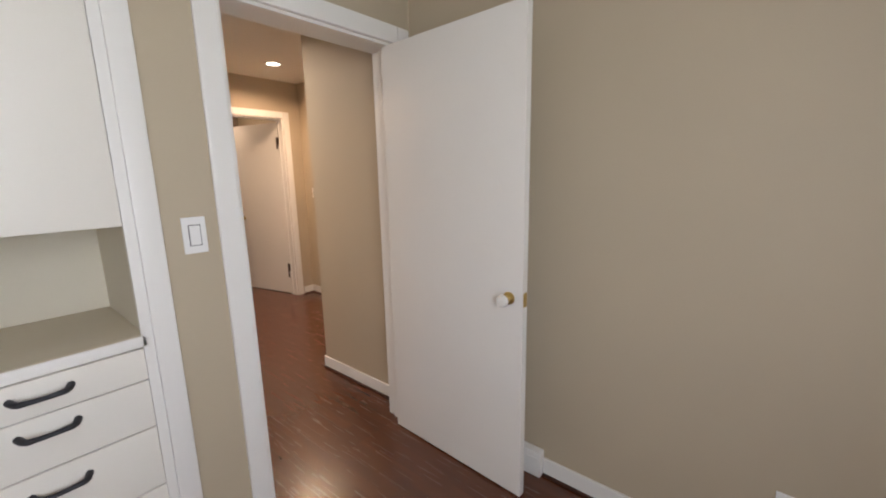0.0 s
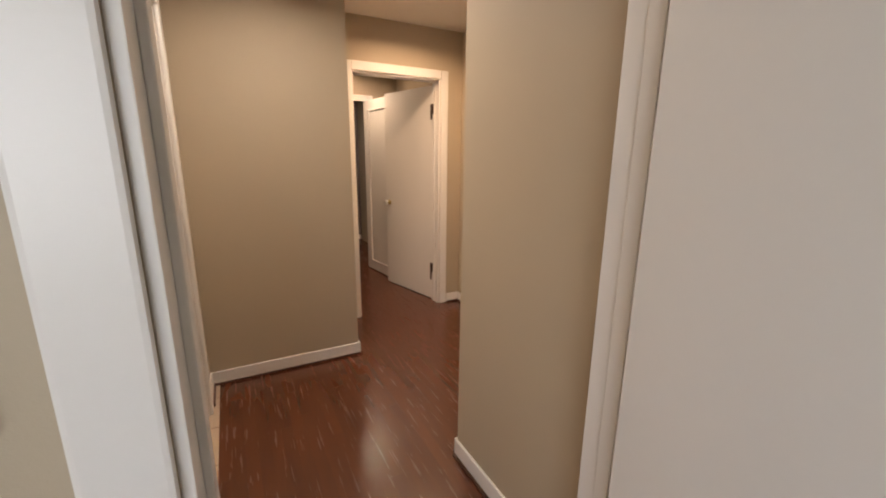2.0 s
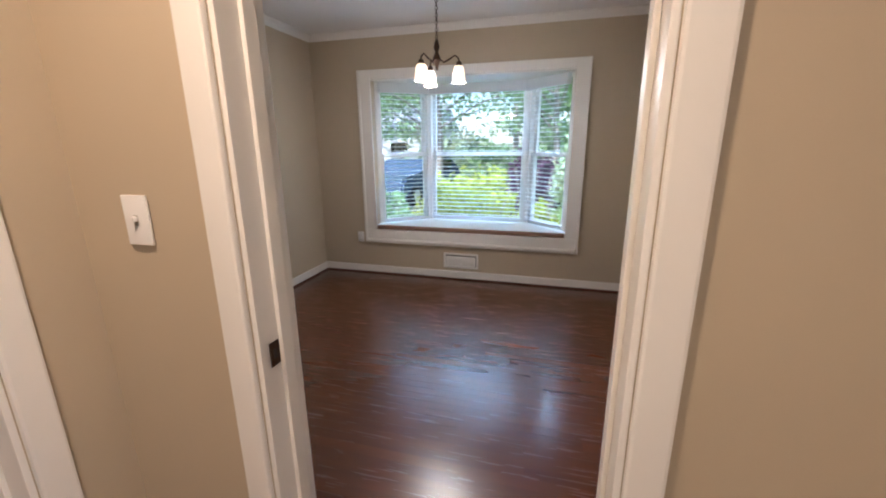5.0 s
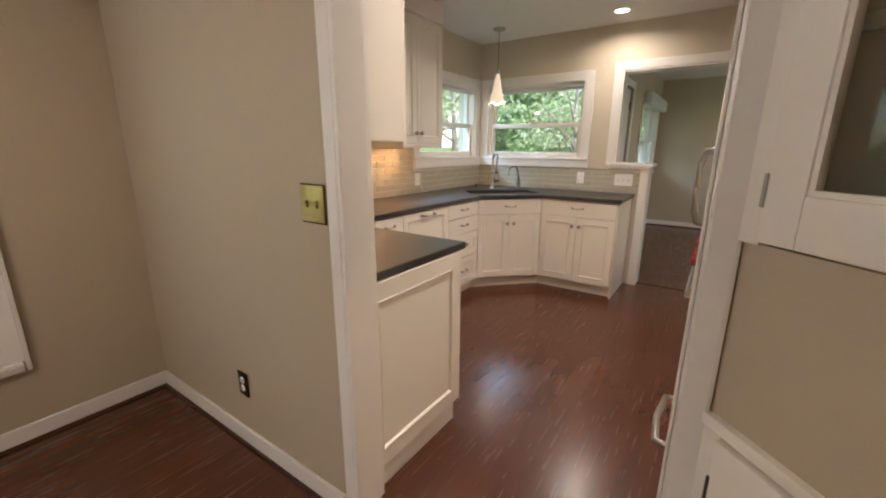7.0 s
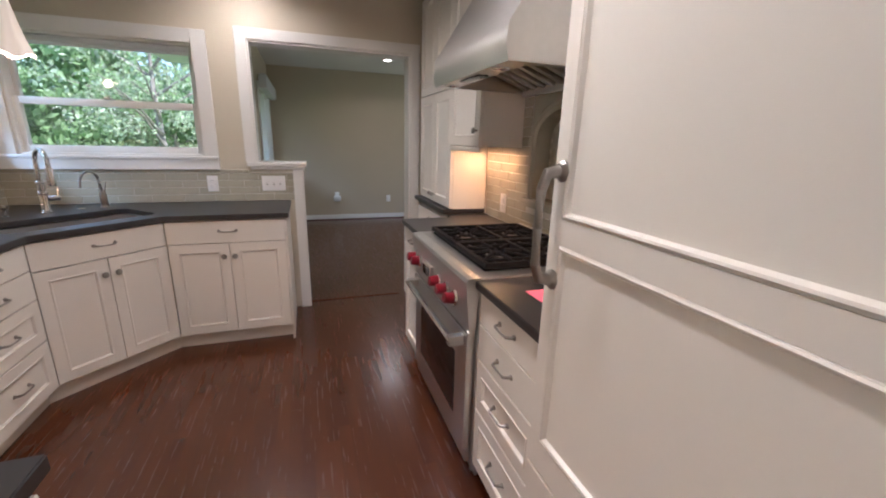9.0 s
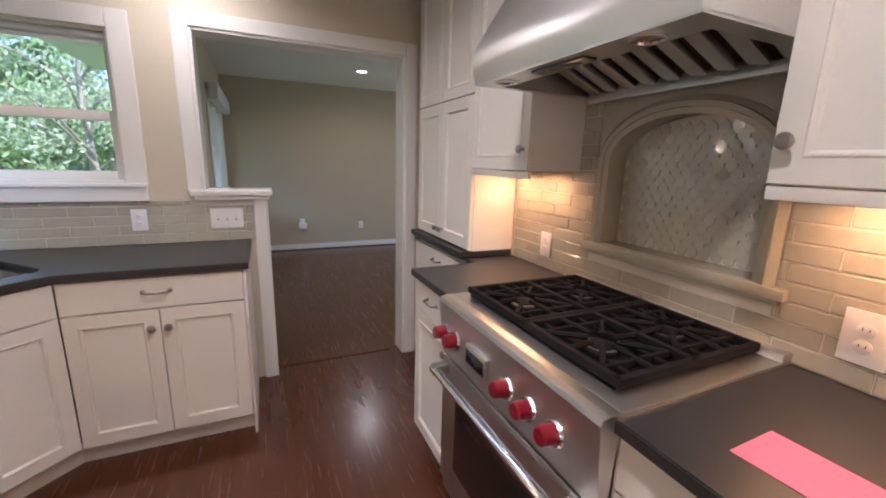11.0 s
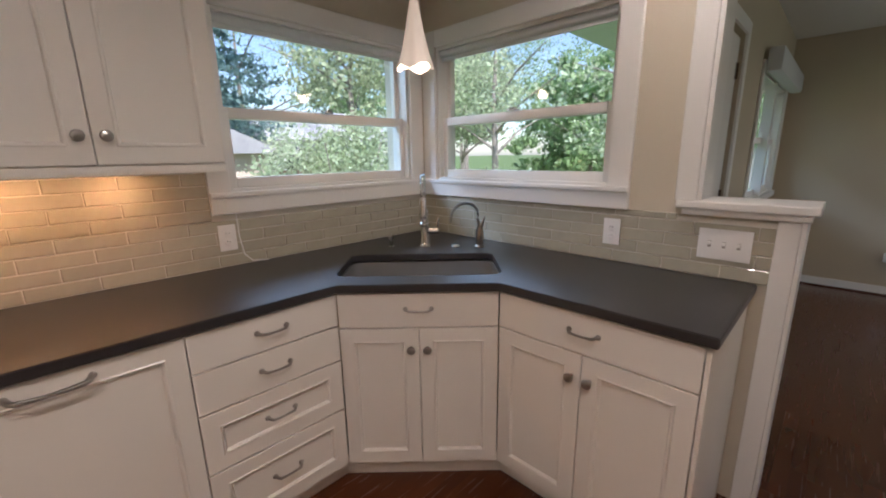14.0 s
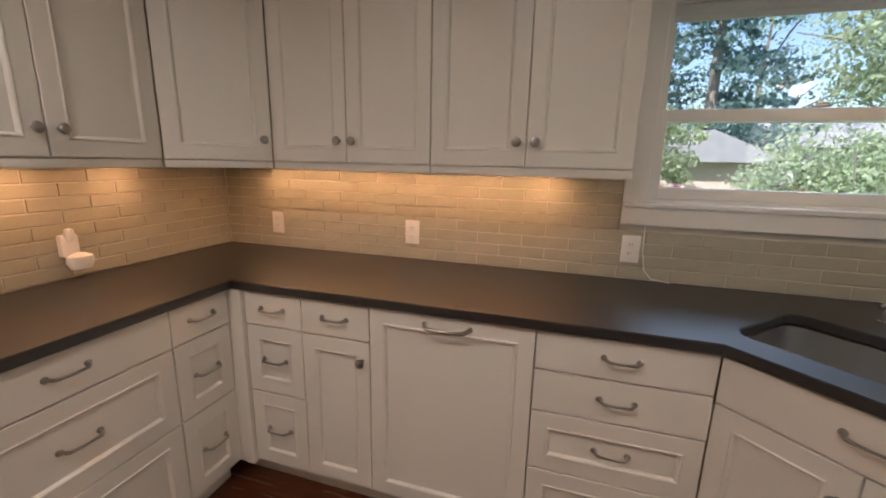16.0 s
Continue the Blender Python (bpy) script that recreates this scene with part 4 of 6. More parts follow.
dob = outlet(rz(1.036, 3.18, .322, E_), "white outlet with a dark bronze plate low on the wall", plate=BRONZE)
outlet(rz(-1.76, 4.051, .405), "white outlet low on the wall by the bay window")
outlet(rz(2.036, -1.375, 1.235, W_), "white rocker light switch by the bedroom door", w=.074, h=.124, rocker=True)
outlet(rz(1.281, -1.345, 1.27, S_), "white rocker light switch on the hall wall", w=.072, rocker=True)
outlet(rz(-.627, .796, 1.228, 0), "white toggle switch on the hall wall", toggles=1)
outlet(rz(1.25, -1.346, 1.24, S_), "white toggle switch beside the bathroom door", toggles=1)
outlet(rz(8.345, .72, .36, E_), "white outlet low on the family room wall")
cb = thing("plug_in_box", rz(8.345, 1.62, .37, E_), "white plug-in box low on the family room wall", "plug")
part("plate", boxes(bmesh.new(), (-.036, .036, -.006, 0, .0, .115), bevel=.003), PLATE, cb)
part("box", boxes(bmesh.new(), (-.06, .06, -.05, -.006, -.04, .05), bevel=.012), PLATE, cb)

# ---- range ----
RM = rz(3.163, 1.53, 0, S_)          # local x 0..0.780 from its east side, -y to the room
rng = thing("range", RM, "stainless steel gas range with six red knobs", "range")
part("body", boxes(bmesh.new(), (0, .780, .0, .59, .10, .895), bevel=.003), STEEL, rng)
part("leg", lathe(bmesh.new(), [(.02, 0), (.02, .1)], pose(.06, .05, 0), 12), STEEL, rng)
part("leg", lathe(bmesh.new(), [(.02, 0), (.02, .1)], pose(.70, .05, 0), 12), STEEL, rng)
part("kick_panel", boxes(bmesh.new(), (.005, .757, .03, .04, .02, .10)), STEELH, rng)
bm = bmesh.new()
prof = [(-.001, .895), (-.012, .70), (-.035, .70), (-.055, .905), (-.050, .918), (-.03, .922), (-.001, .922)]
ends = [[bm.verts.new((x, y, z)) for y, z in prof] for x in (0, .780)]
for k in range(len(prof)):
    j = (k + 1) % len(prof)
    bm.faces.new((ends[0][k], ends[0][j], ends[1][j], ends[1][k]))
bm.faces.new(ends[0]), bm.faces.new(ends[1][::-1])
panel = part("control_panel", bm, STEELH, rng, "slanted steel control panel", smooth=False)
part("cooktop", boxes(bmesh.new(), (0, .780, .0, .59, .895, .922), bevel=.003), STEELH, rng, "steel cooktop rim")
part("burner_tray", boxes(bmesh.new(), (.05, .712, .045, .545, .922, .926)), CAST, rng, "black burner tray")
part("island_trim", boxes(bmesh.new(), (0, .780, .55, .592, .922, .945), bevel=.004), STEELH, rng)
km = to_mesh("knob", lathe(lathe(bmesh.new(), [(.024, .012), (.025, .018), (.022, .046), (.018, .05), (0, .05)], None, 24), [(.003, .05), (.003, .052), (0, .052)], None, 6), RED, True)
bz = to_mesh("bezel", lathe(bmesh.new(), [(.032, 0), (.034, .006), (.030, .013), (.0, .013)], None, 24), CHROME, True)
for kx in (.055, .135, .45, .55, .65):
    k = part("knob", km, None, panel, "deep red control knob")
    k.matrix_basis = pose(kx, -.046, .80, 84, 0, 0)
    b = part("bezel", bz, None, k)
    b.matrix_basis = Matrix()
dsp = part("display", boxes(bmesh.new(), (.225, .355, -.062, -.044, .765, .835), bevel=.004), STEELH, panel, "oven clock display")
part("display_glass", boxes(bmesh.new(), (.236, .344, -.0645, -.060, .778, .822), bevel=.001), BLACKG, dsp)
dr = part("oven_door", boxes(bmesh.new(), (.004, .758, -.035, -.001, .17, .69), bevel=.004), STEELH, rng, "steel oven door")
part("window", boxes(bmesh.new(), (.12, .642, -.0375, -.03, .27, .56), bevel=.002), BLACKG, dr, "dark oven window")
hnd = part("handle", tube(bmesh.new(), [(.03, -.085, .655), (.732, -.085, .655)], .0155, 18), CHROME, dr, "polished tubular handle")
for x in (.045, .717):
    part("handle_bracket", boxes(bmesh.new(), (x - .018, x + .018, -.098, -.034, .635, .675), bevel=.006), STEEL, hnd)
part("lower_panel", boxes(bmesh.new(), (.004, .758, -.02, -.001, .105, .165), bevel=.003), STEELH, rng)
# grates and burners, two grates of two burners each
gm = bmesh.new()
gw, gd = .345, .505
for x0, x1, y0, y1 in ((0, gw, 0, .018), (0, gw, gd - .018, gd), (0, .018, 0, gd), (gw - .018, gw, 0, gd), (0, gw, gd / 2 - .009, gd / 2 + .009)):
    boxes(gm, (x0, x1, y0, y1, .012, .034), bevel=.002)
for cy in (gd * .25, gd * .75):
    for a in range(8):
        an = math.pi * a / 4
        r1 = .165 if a % 2 == 0 else .145
        ca, sa = math.cos(an), math.sin(an)
        lx, ly = (min(r1, (gw / 2 - .012) / abs(ca)) if abs(ca) > .05 else r1), (min(r1, (gd / 4 - .008) / abs(sa)) if abs(sa) > .05 else r1)
        r1 = min(lx, ly)
        tube(gm, [(gw / 2 + .035 * ca, cy + .035 * sa, .032), (gw / 2 + r1 * ca, cy + r1 * sa, .026)], .008, 6)
    for q in (-1, 1):
        boxes(gm, (gw / 2 + q * .105 - .006, gw / 2 + q * .105 + .006, cy - gd / 4 + .012, cy + gd / 4 - .012, .014, .030), bevel=.002)
        boxes(gm, (.014, gw - .014, cy + q * .062 - .006, cy + q * .062 + .006, .010, .024), bevel=.002)
grate = to_mesh("grate", gm, CAST, True)
burn = to_mesh("burner", lathe(bmesh.new(), [(.05, 0), (.05, .006), (.038, .008), (.036, .016), (.028, .02), (0, .021)], None, 20), CAST, True)
cap = to_mesh("burner_ring", lathe(bmesh.new(), [(.042, .006), (.045, .012), (.037, .014)], None, 20), ALLOY, True)
for gx in (.036, .383):
    g = part("grate", grate, None, rng, "black cast-iron grate")
    g.location = (gx, .042, .922)
    for cy in (gd * .25, gd * .75):
        b = part("burner", burn, None, rng)
        b.location = (gx + gw / 2, .042 + cy, .926)
        c = part("burner_ring", cap, None, b)

# ---- hood ----
hood = thing("range_hood", rz(3.163, 1.475, 0, S_), "brushed steel wall hood with a sloping canopy", "hood")
bm = bmesh.new()
# cross-section from front lip to wall, open underneath
prof = [(.54, 1.655), (.0, 1.655), (-.012, 1.70), (-.004, 1.765), (.22, 2.12), (.30, 2.20), (.30, H), (.54, H)]
ends = [[bm.verts.new((x, y, z)) for y, z in prof] for x in (0, .780)]
for k in range(1, len(prof) - 1):
    bm.faces.new((ends[0][k], ends[0][k + 1], ends[1][k + 1], ends[1][k]))
bm.faces.new(ends[0][::-1]), bm.faces.new(ends[1])
part("canopy", bm, STEELH, hood, "brushed steel canopy")
lip = boxes(bmesh.new(), (0, .780, 0, .095, 1.650, 1.657), (0, .028, .095, .54, 1.650, 1.657), (.734, .780, .095, .54, 1.650, 1.657), (.028, .734, .50, .54, 1.650, 1.657))
part("rim", lip, STEEL, hood)
# near-black sheet paints the shade inside the hood, between the baffles
fp_ = part("baffle_shade_sheet", boxes(bmesh.new(), (.03, .75, 0, .40, .012, .018)), SLOT, hood, "dark sheet standing in for the shade behind the baffles")
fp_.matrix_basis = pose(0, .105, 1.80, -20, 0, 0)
bf_me = to_mesh("baffle", boxes(bmesh.new(), (-.027, .027, .0, .40, -.010, .010), bevel=.008), STEEL, True)
for k in range(9):
    bf = part("baffle", bf_me, None, hood)
    bf.matrix_basis = pose(.075 + k * .079, .105, 1.80, -20, 8, 0)
part("back_rail", boxes(bmesh.new(), (.02, .76, .475, .50, 1.630, 1.662), bevel=.003), STEEL, hood)
for x in (.12, .64):
    lg = part("hood_lamp", lathe(bmesh.new(), [(.036, 0), (.036, -.004), (.028, -.005), (.026, -.001), (0, -.001)], pose(x, .047, 1.650), 20), CHROME, hood)
part("switch_strip", boxes(bmesh.new(), (.28, .48, .025, .07, 1.644, 1.651), bevel=.002), BLACKG, hood)

# ---- arched tile niche behind the range ----
NX0, NX1, NZ0 = 2.455, 3.115, 1.10   # outer frame on the south wall
niche = thing("tile_niche", rz(NX1, .93, 0, S_), "arched niche framed in sage tile with a pearl lantern mosaic", "niche")
wid = NX1 - NX0


def arch_pts(inset, n=26, spring=1.40, apex=1.62):
    x0, x1 = inset, wid - inset
    rx, rz_ = (x1 - x0) / 2, (apex - inset) - (spring - 0)
    pts = [(x0, NZ0 + .0)]
    for k in range(n + 1):
        a = math.pi - math.pi * k / n
        pts.append(((x0 + x1) / 2 + rx * math.cos(a), spring + rz_ * math.sin(a) ** .9 if math.sin(a) > 0 else spring))
    pts.append((x1, NZ0))
    return pts


def arch_band(i0, i1, y0, y1):
    bm = bmesh.new()
    a, b = arch_pts(i0), arch_pts(i1)
    rows = [[bm.verts.new((p[0], y, p[1])) for p in q] for q, y in ((a, 0.0), (a, y0), (b, y1), (b, 0.0))]
    for r, s in zip(rows, rows[1:]):
        for k in range(len(a) - 1):
            bm.faces.new((r[k], r[k + 1], s[k + 1], s[k]))
    return bm


bm = bmesh.new()
ap = arch_pts(.004)
lo = [bm.verts.new((p[0], -.006, p[1])) for p in ap]
hi = [bm.verts.new((min(max(p[0], -.01), wid + .01) if 0 < k < len(ap) - 1 else (-.01 if k == 0 else wid + .01), -.006, 1.66 if 0 < k < len(ap) - 1 else p[1])) for k, p in enumerate(ap)]
for k in range(len(ap) - 1):
    bm.faces.new((lo[k], lo[k + 1], hi[k + 1], hi[k]))
part("spandrel", bm, TILE, niche, "plain tile above the arch", smooth=False)
part("outer_moulding", arch_band(0, .018, -.010, -.020), TILE, niche)
part("middle_moulding", arch_band(.019, .036, -.026, -.022), TILE, niche)
part("inner_moulding", arch_band(.037, .055, -.018, -.010), TILE, niche)
bm = bmesh.new()
ap = arch_pts(.054)
rows_ = [[bm.verts.new((p[0], y, p[1])) for p in ap] for y in (-.008, .082)]
for k in range(len(ap) - 1):
    bm.faces.new((rows_[0][k], rows_[0][k + 1], rows_[1][k + 1], rows_[1][k]))
part("reveal", bm, TILE, niche, "tiled inner edge of the arch")
part("back", boxes(bmesh.new(), (.04, wid - .04, .080, .10, NZ0 - .005, 1.60)), GROUT, niche, "pale ground of the mosaic")
part("shelf", boxes(bmesh.new(), (.04, wid - .04, -.012, .08, NZ0 - .008, NZ0 + .004)), TILE, niche)
sill = part("sill", boxes(bmesh.new(), (-.035, wid + .035, -.030, 0, NZ0 - .032, NZ0), (-.02, wid + .02, -.020, 0, NZ0 - .048, NZ0 - .032), bevel=.006), TILE, niche, "moulded tile sill")
# lantern shaped pieces
bm = bmesh.new()
ring = [(0, -.027), (.007, -.020), (.017, -.012), (.0185, 0), (.017, .012), (.007, .020), (0, .027), (-.007, .020), (-.017, .012), (-.0185, 0), (-.017, -.012), (-.007, -.020)]
o = [bm.verts.new((x, 0, z)) for x, z in ring]
i = [bm.verts.new((x * .92, -.003, z * .92)) for x, z in ring]
for k in range(12):
    bm.faces.new((o[k], o[(k + 1) % 12], i[(k + 1) % 12], i[k]))
bm.faces.new(i)
lant = to_mesh("lantern_tile", bm, TILED, False)
made = 0
for r in range(18):
    for c in range(16):
        x, z = .055 + c * .0395 + (.01975 if r % 2 else 0), NZ0 + .026 + r * .0285
        half = (wid - .11) / 2
        u = (x - wid / 2) / half
        if abs(u) > .97 or made >= 290:
            continue
        top = 1.40 + (1.62 - .055 - 1.40) * math.sqrt(max(0, 1 - u * u)) ** .9
        if z < top - .012:
            t = part("lantern_tile", lant, None, niche)
            t.matrix_basis = pose(x, .0795, z, random.uniform(-3, 3), 0, random.uniform(-3, 3))
            made += 1

# ---- refrigerator behind panels ----
fr = thing("refrigerator", rz(1.925, 1.56, 0, S_), "built-in refrigerator behind white framed panels with nickel handles", "refrigerator")
part("cabinet", boxes(bmesh.new(), (0, .757, .022, .61, .0, 2.30)), CAB, fr, smooth=False)
part("side_panel", boxes(bmesh.new(), (-.018, -.001, .012, .62, .0, 2.30), bevel=.002), CAB, fr)
ud = part("door", boxes(bmesh.new(), (.003, .734, .001, .021, .56, 2.10), bevel=.002), CAB, fr, "tall framed door panel", smooth=False)
part("door_frame", boxes(bmesh.new(), (.003, .046, -.012, .001, .56, 2.10), (.656, .734, -.012, .001, .56, 2.10), (.046, .656, -.012, .001, .56, .65), (.046, .656, -.012, .001, 1.176, 1.236), (.046, .656, -.012, .001, 2.01, 2.10)), CAB, ud, smooth=False)
for z0, z1 in ((.65, 1.176), (1.236, 2.01)):
    part("panel", panel_front(bmesh.new(), .046, .656, z0, z1, y=-.012, t=.0125, fr=.003, rec=.009), CAB, ud, smooth=False)
fz = part("freezer_drawer", panel_front(bmesh.new(), .003, .734, .11, .552, y=-.012, t=.033, fr=.092, rec=.010), CAB, fr, smooth=False)
bm = bmesh.new()
tube(bm, [(.032, -.010, 1.34), (.032, -.050, 1.335), (.032, -.062, 1.30), (.032, -.064, 1.215), (.032, -.062, 1.13), (.032, -.050, 1.095), (.032, -.010, 1.09)], .0125, 14, [.016, .013, .0115, .0105, .0115, .013, .016])
for z in (1.34, 1.09):
    lathe(bm, [(.024, 0), (.024, .006), (.016, .014), (0, .014)], pose(.032, -.010, z, 90, 0, 0), 18)
part("handle", bm, NICKEL, ud, "large satin nickel bow handle")
bm = tube(bmesh.new(), [(.22, -.012, .50), (.23, -.05, .50), (.36, -.062, .495), (.49, -.05, .50), (.50, -.012, .50)], .0105, 12)
part("handle", bm, NICKEL, fz, "satin nickel bow handle")
part("steel_edge", boxes(bmesh.new(), (.737, .757, -.012, .022, .10, 2.12), bevel=.003), STEEL, fr, "thin steel strip at the door edge")
part("top_panel", boxes(bmesh.new(), (0, .757, -.006, .021, 2.115, H - .003), bevel=.003), CAB, fr)

solid("pink_paper", boxes(bmesh.new(), (-.10, .10, -.066, .066, 0, .0012)), PINK, "blank pink sheet lying on the dark countertop", "paper", m=rz(2.142, 1.36, .9145, 1.5))

# ---- lamps ----
def can_trim(x, y, lit=True):
    ob = thing("recessed_light", rz(x, y, H), "round white recessed ceiling light, switched on, in a set with added ones", "ceiling light", "recessed ceiling lights")
    part("trim_ring", lathe(bmesh.new(), [(.058, -.001), (.085, -.001), (.083, -.006), (.060, -.008), (.056, -.002)], None, 28), TRIM, ob)
    part("lens", lathe(bmesh.new(), [(.052, -.0005), (.052, -.003), (0, -.003)], None, 24), LENS, ob, "glowing lens")


# the last three fixtures only go with the added fill lamps
for cx, cy, watt, tone in CANS:
    can_trim(cx, cy)

pd = thing("pendant_lamp", rz(4.06, 3.535, 0), "small pendant lamp with a fluted frosted glass shade", "pendant lamp")
part("canopy", lathe(bmesh.new(), [(.06, H - .001), (.06, H - .012), (.045, H - .022), (0, H - .024)]), NICKEL, pd)
part("cord", tube(bmesh.new(), [(0, 0, H - .02), (0, 0, 2.09)], .003, 8), SLOT, pd)
part("socket", lathe(bmesh.new(), [(0, 2.10), (.014, 2.095), (.016, 2.05), (.02, 2.04), (0, 2.04)]), NICKEL, pd)
bm = bmesh.new()
n, prof = 40, [(.018, 2.05), (.028, 2.0), (.042, 1.92), (.058, 1.85), (.073, 1.80), (.080, 1.775)]
rings = []
for j, (r, z) in enumerate(prof):
    f = (j / (len(prof) - 1)) ** 2
    rings.append([bm.verts.new(((r + .006 * f * math.cos(8 * a)) * math.cos(a), (r + .006 * f * math.cos(8 * a)) * math.sin(a), z + .012 * f * math.cos(4 * a + 1))) for a in [2 * math.pi * k / n for k in range(n)]])
for p, q in zip(rings, rings[1:]):
    for k in range(n):
        bm.faces.new((p[k], p[(k + 1) % n], q[(k + 1) % n], q[k]))
part("shade", bm, PENDG, pd, "frosted glass shade, lit")
lamp_point("pendant_bulb", (4.06, 3.535, 1.76), 1.1, WARM, .03)

CHX, CHY, CHZ = -.545, 2.95, 1.985
ch = thing("chandelier", rz(CHX, CHY, 0, 4), "small dark bronze chandelier with frosted glass shades, lit", "chandelier")
part("ceiling_plate", lathe(bmesh.new(), [(.065, H - .001), (.065, H - .012), (.02, H - .03), (0, H - .03)]), BRONZE, ch)
bm = bmesh.new()
for k in range(17):
    z = H - .035 - k * .022
    ringp = [(.009 * math.cos(a) if k % 2 else 0, 0 if k % 2 else .009 * math.cos(a), z - .012 + .015 * math.sin(a)) for a in [2 * math.pi * q / 10 for q in range(11)]]
    tube(bm, ringp, .0022, 5)
part("chain", bm, BRONZE, ch, "dark chain")
part("stem", lathe(bmesh.new(), [(.006, 2.07), (.014, 2.05), (.02, 2.02), (.01, 1.99), (.024, 1.96), (.03, 1.94), (.016, 1.92), (.008, 1.88), (0, 1.875)]), BRONZE, ch)
shade_me = to_mesh("shade", lathe(bmesh.new(), [(.016, .055), (.030, .048), (.038, .025), (.042, -.02), (.046, -.052), (.043, -.052), (.038, -.02), (.034, .02), (.014, .046)], None, 24), SHADE, True)
for k in range(3):
    a = 2 * math.pi * k / 3
    ca, sa = math.cos(a), math.sin(a)
    arm = [(r * ca, r * sa, z) for r, z in ((.015, 1.95), (.05, 1.925), (.09, 1.945), (.125, 1.965), (.15, 1.945), (.152, 1.915))]
    am = part("arm", tube(bmesh.new(), arm, .006, 10), BRONZE, ch, "curved bronze arm")
    part("cup", lathe(bmesh.new(), [(.008, .03), (.018, .02), (.02, 0), (.014, -.006), (0, -.006)], pose(.152 * ca, .152 * sa, 1.90)), BRONZE, am)
    sh = part("shade", shade_me, None, am, "frosted glass shade, lit")
    sh.matrix_basis = pose(.152 * ca, .152 * sa, 1.845)
    p = rz(CHX, CHY, 0, 4) @ Vector((.152 * ca, .152 * sa, 1.775))
    lamp_point("chandelier_bulb", p, 5.2, SOFT, .035)

# ---- doors ----
def glass_knob(parent, x, y, z, out, rose=BRASS, size=1.0):
    a = pose(x, y, z, 90 * out, 0, 0) @ Matrix.Scale(size, 4)
    k = part("doorknob", lathe(bmesh.new(), [(.008, .03), (.020, .034), (.027, .045), (.026, .055), (.018, .064), (0, .066)], a, 10), KNOBG, parent, "faceted clear glass knob", smooth=False)
    part("rose", lathe(bmesh.new(), [(.027, 0), (.027, .004), (.015, .010), (.010, .03), (.012, .034)], a, 20), rose, k, "aged brass rose")


def flush_door(name, m, w, label, knob_mat=BRASS, hinges=(.25, 1.78), panels=False, h=2.03):
    """A door leaf hinged at its local origin, along +x, 35 mm thick towards -y."""
    d = thing(name, m, label, "door")
    d["kind"] = "structure"
    if panels:
        bm = panel_front(bmesh.new(), 0, w, .008, h, y=-.035, t=.018, fr=.11, rec=.010)
        other = panel_front(bmesh.new(), 0, w, .008, h, y=-.017, t=.017, fr=.11, rec=.010)
        part("leaf", bm, DOORW, d, smooth=False)
        part("leaf_back", other, DOORW, d, smooth=False)
    else:
        part("leaf", boxes(bmesh.new(), (0, w, -.035, 0, .008, h), bevel=.002), DOORW, d, smooth=False)
    glass_knob(d, w - .065, -.035, .915, 1, knob_mat)
    glass_knob(d, w - .065, 0, .915, -1, knob_mat)
    part("latch_plate", boxes(bmesh.new(), (w - .001, w + .0015, -.030, -.005, .885, .945), bevel=.0005), BRASS if knob_mat is BRASS else BRONZE, d)
    for z in hinges:
        hg = part("hinge", lathe(bmesh.new(), [(.0065, z - .045), (.0065, z + .045)], pose(-.004, .004, 0), 12), BRONZE if name != "door_1" else TRIM, d, "hinge")
        part("hinge_leaf", boxes(bmesh.new(), (-.002, .028, -.0005, .0015, z - .045, z + .045)), BRONZE if name != "door_1" else TRIM, hg)
    return d


flush_door("door_1", rz(2.004, -.418, 0, -2.6), .812, "white flush bedroom door, wide open, with a glass knob")
flush_door("door_2", rz(-.945, .572, 0, 194), .775, "white flush door standing half open at the hall's end", BRASS)
flush_door("door_3", rz(-2.385, .405, 0, 8), .74, "white panelled door standing open in the far room", BRASS, panels=True)
flush_door("door_4", rz(-2.775, 3.40, 0, 180), .73, "white closed door with bronze hinges", BRASS, hinges=(.35, 1.1, 1.85), panels=True, h=2.02)
flush_door("door_5", rz(5.81, 2.62, 0, 180), .80, "white exterior door in the family room", BRASS, hinges=(.3, 1.1, 1.85))
d2 = bpy.data.objects["door_2"]
for z in (.34, 1.82):
    hp = part("jamb_hinge", box(-.944, -.902, .549, .5705, z - .045, z + .045, bevel=.001), BRONZE, d2, "dark bronze hinge leaf on the jamb")
    hp.matrix_parent_inverse = d2.matrix_world.inverted()
for x0, x1, y0, y1, z0, z1 in ((-.335, -.333, .815, .845, .885, .945), (1.97, 2.00, -1.2005, -1.1985, .885, .945), (.184, .186, -1.42, -1.39, .90, .96)):
    st = thing("strike_plate", Matrix(), "small dark strike plate in a white door lining", "strike plate")
    part("plate", boxes(bmesh.new(), (x0, x1 + .001, y0, y1 + .001, z0, z1), bevel=.0004), BRONZE, st)
    part("recess", boxes(bmesh.new(), (x0 - .0002, x1 + .0016, y0 + (y1 - y0) * .3, y0 + (y1 - y0) * .7 + .0012, z0 + .018, z1 - .018)), SLOT, st)

# ---- corner hutch in the dining room ----
HM = rz(1.04, 1.523, 0, -135)
HW = math.hypot(.583, .583)
setting("hutch_wall", boxes(bmesh.new(), (0, HW, .0, .06, .885, 1.202), (0, HW, 0, .02, 2.2, H), (0, .015, .0, .06, 1.202, 2.2), (HW - .015, HW, .0, .06, 1.202, 2.2)), WALL, "tan wall set across the room's corner").matrix_world = HM
hu = thing("corner_hutch", HM, "white built-in corner hutch, glass doors over solid doors", "cabinet")
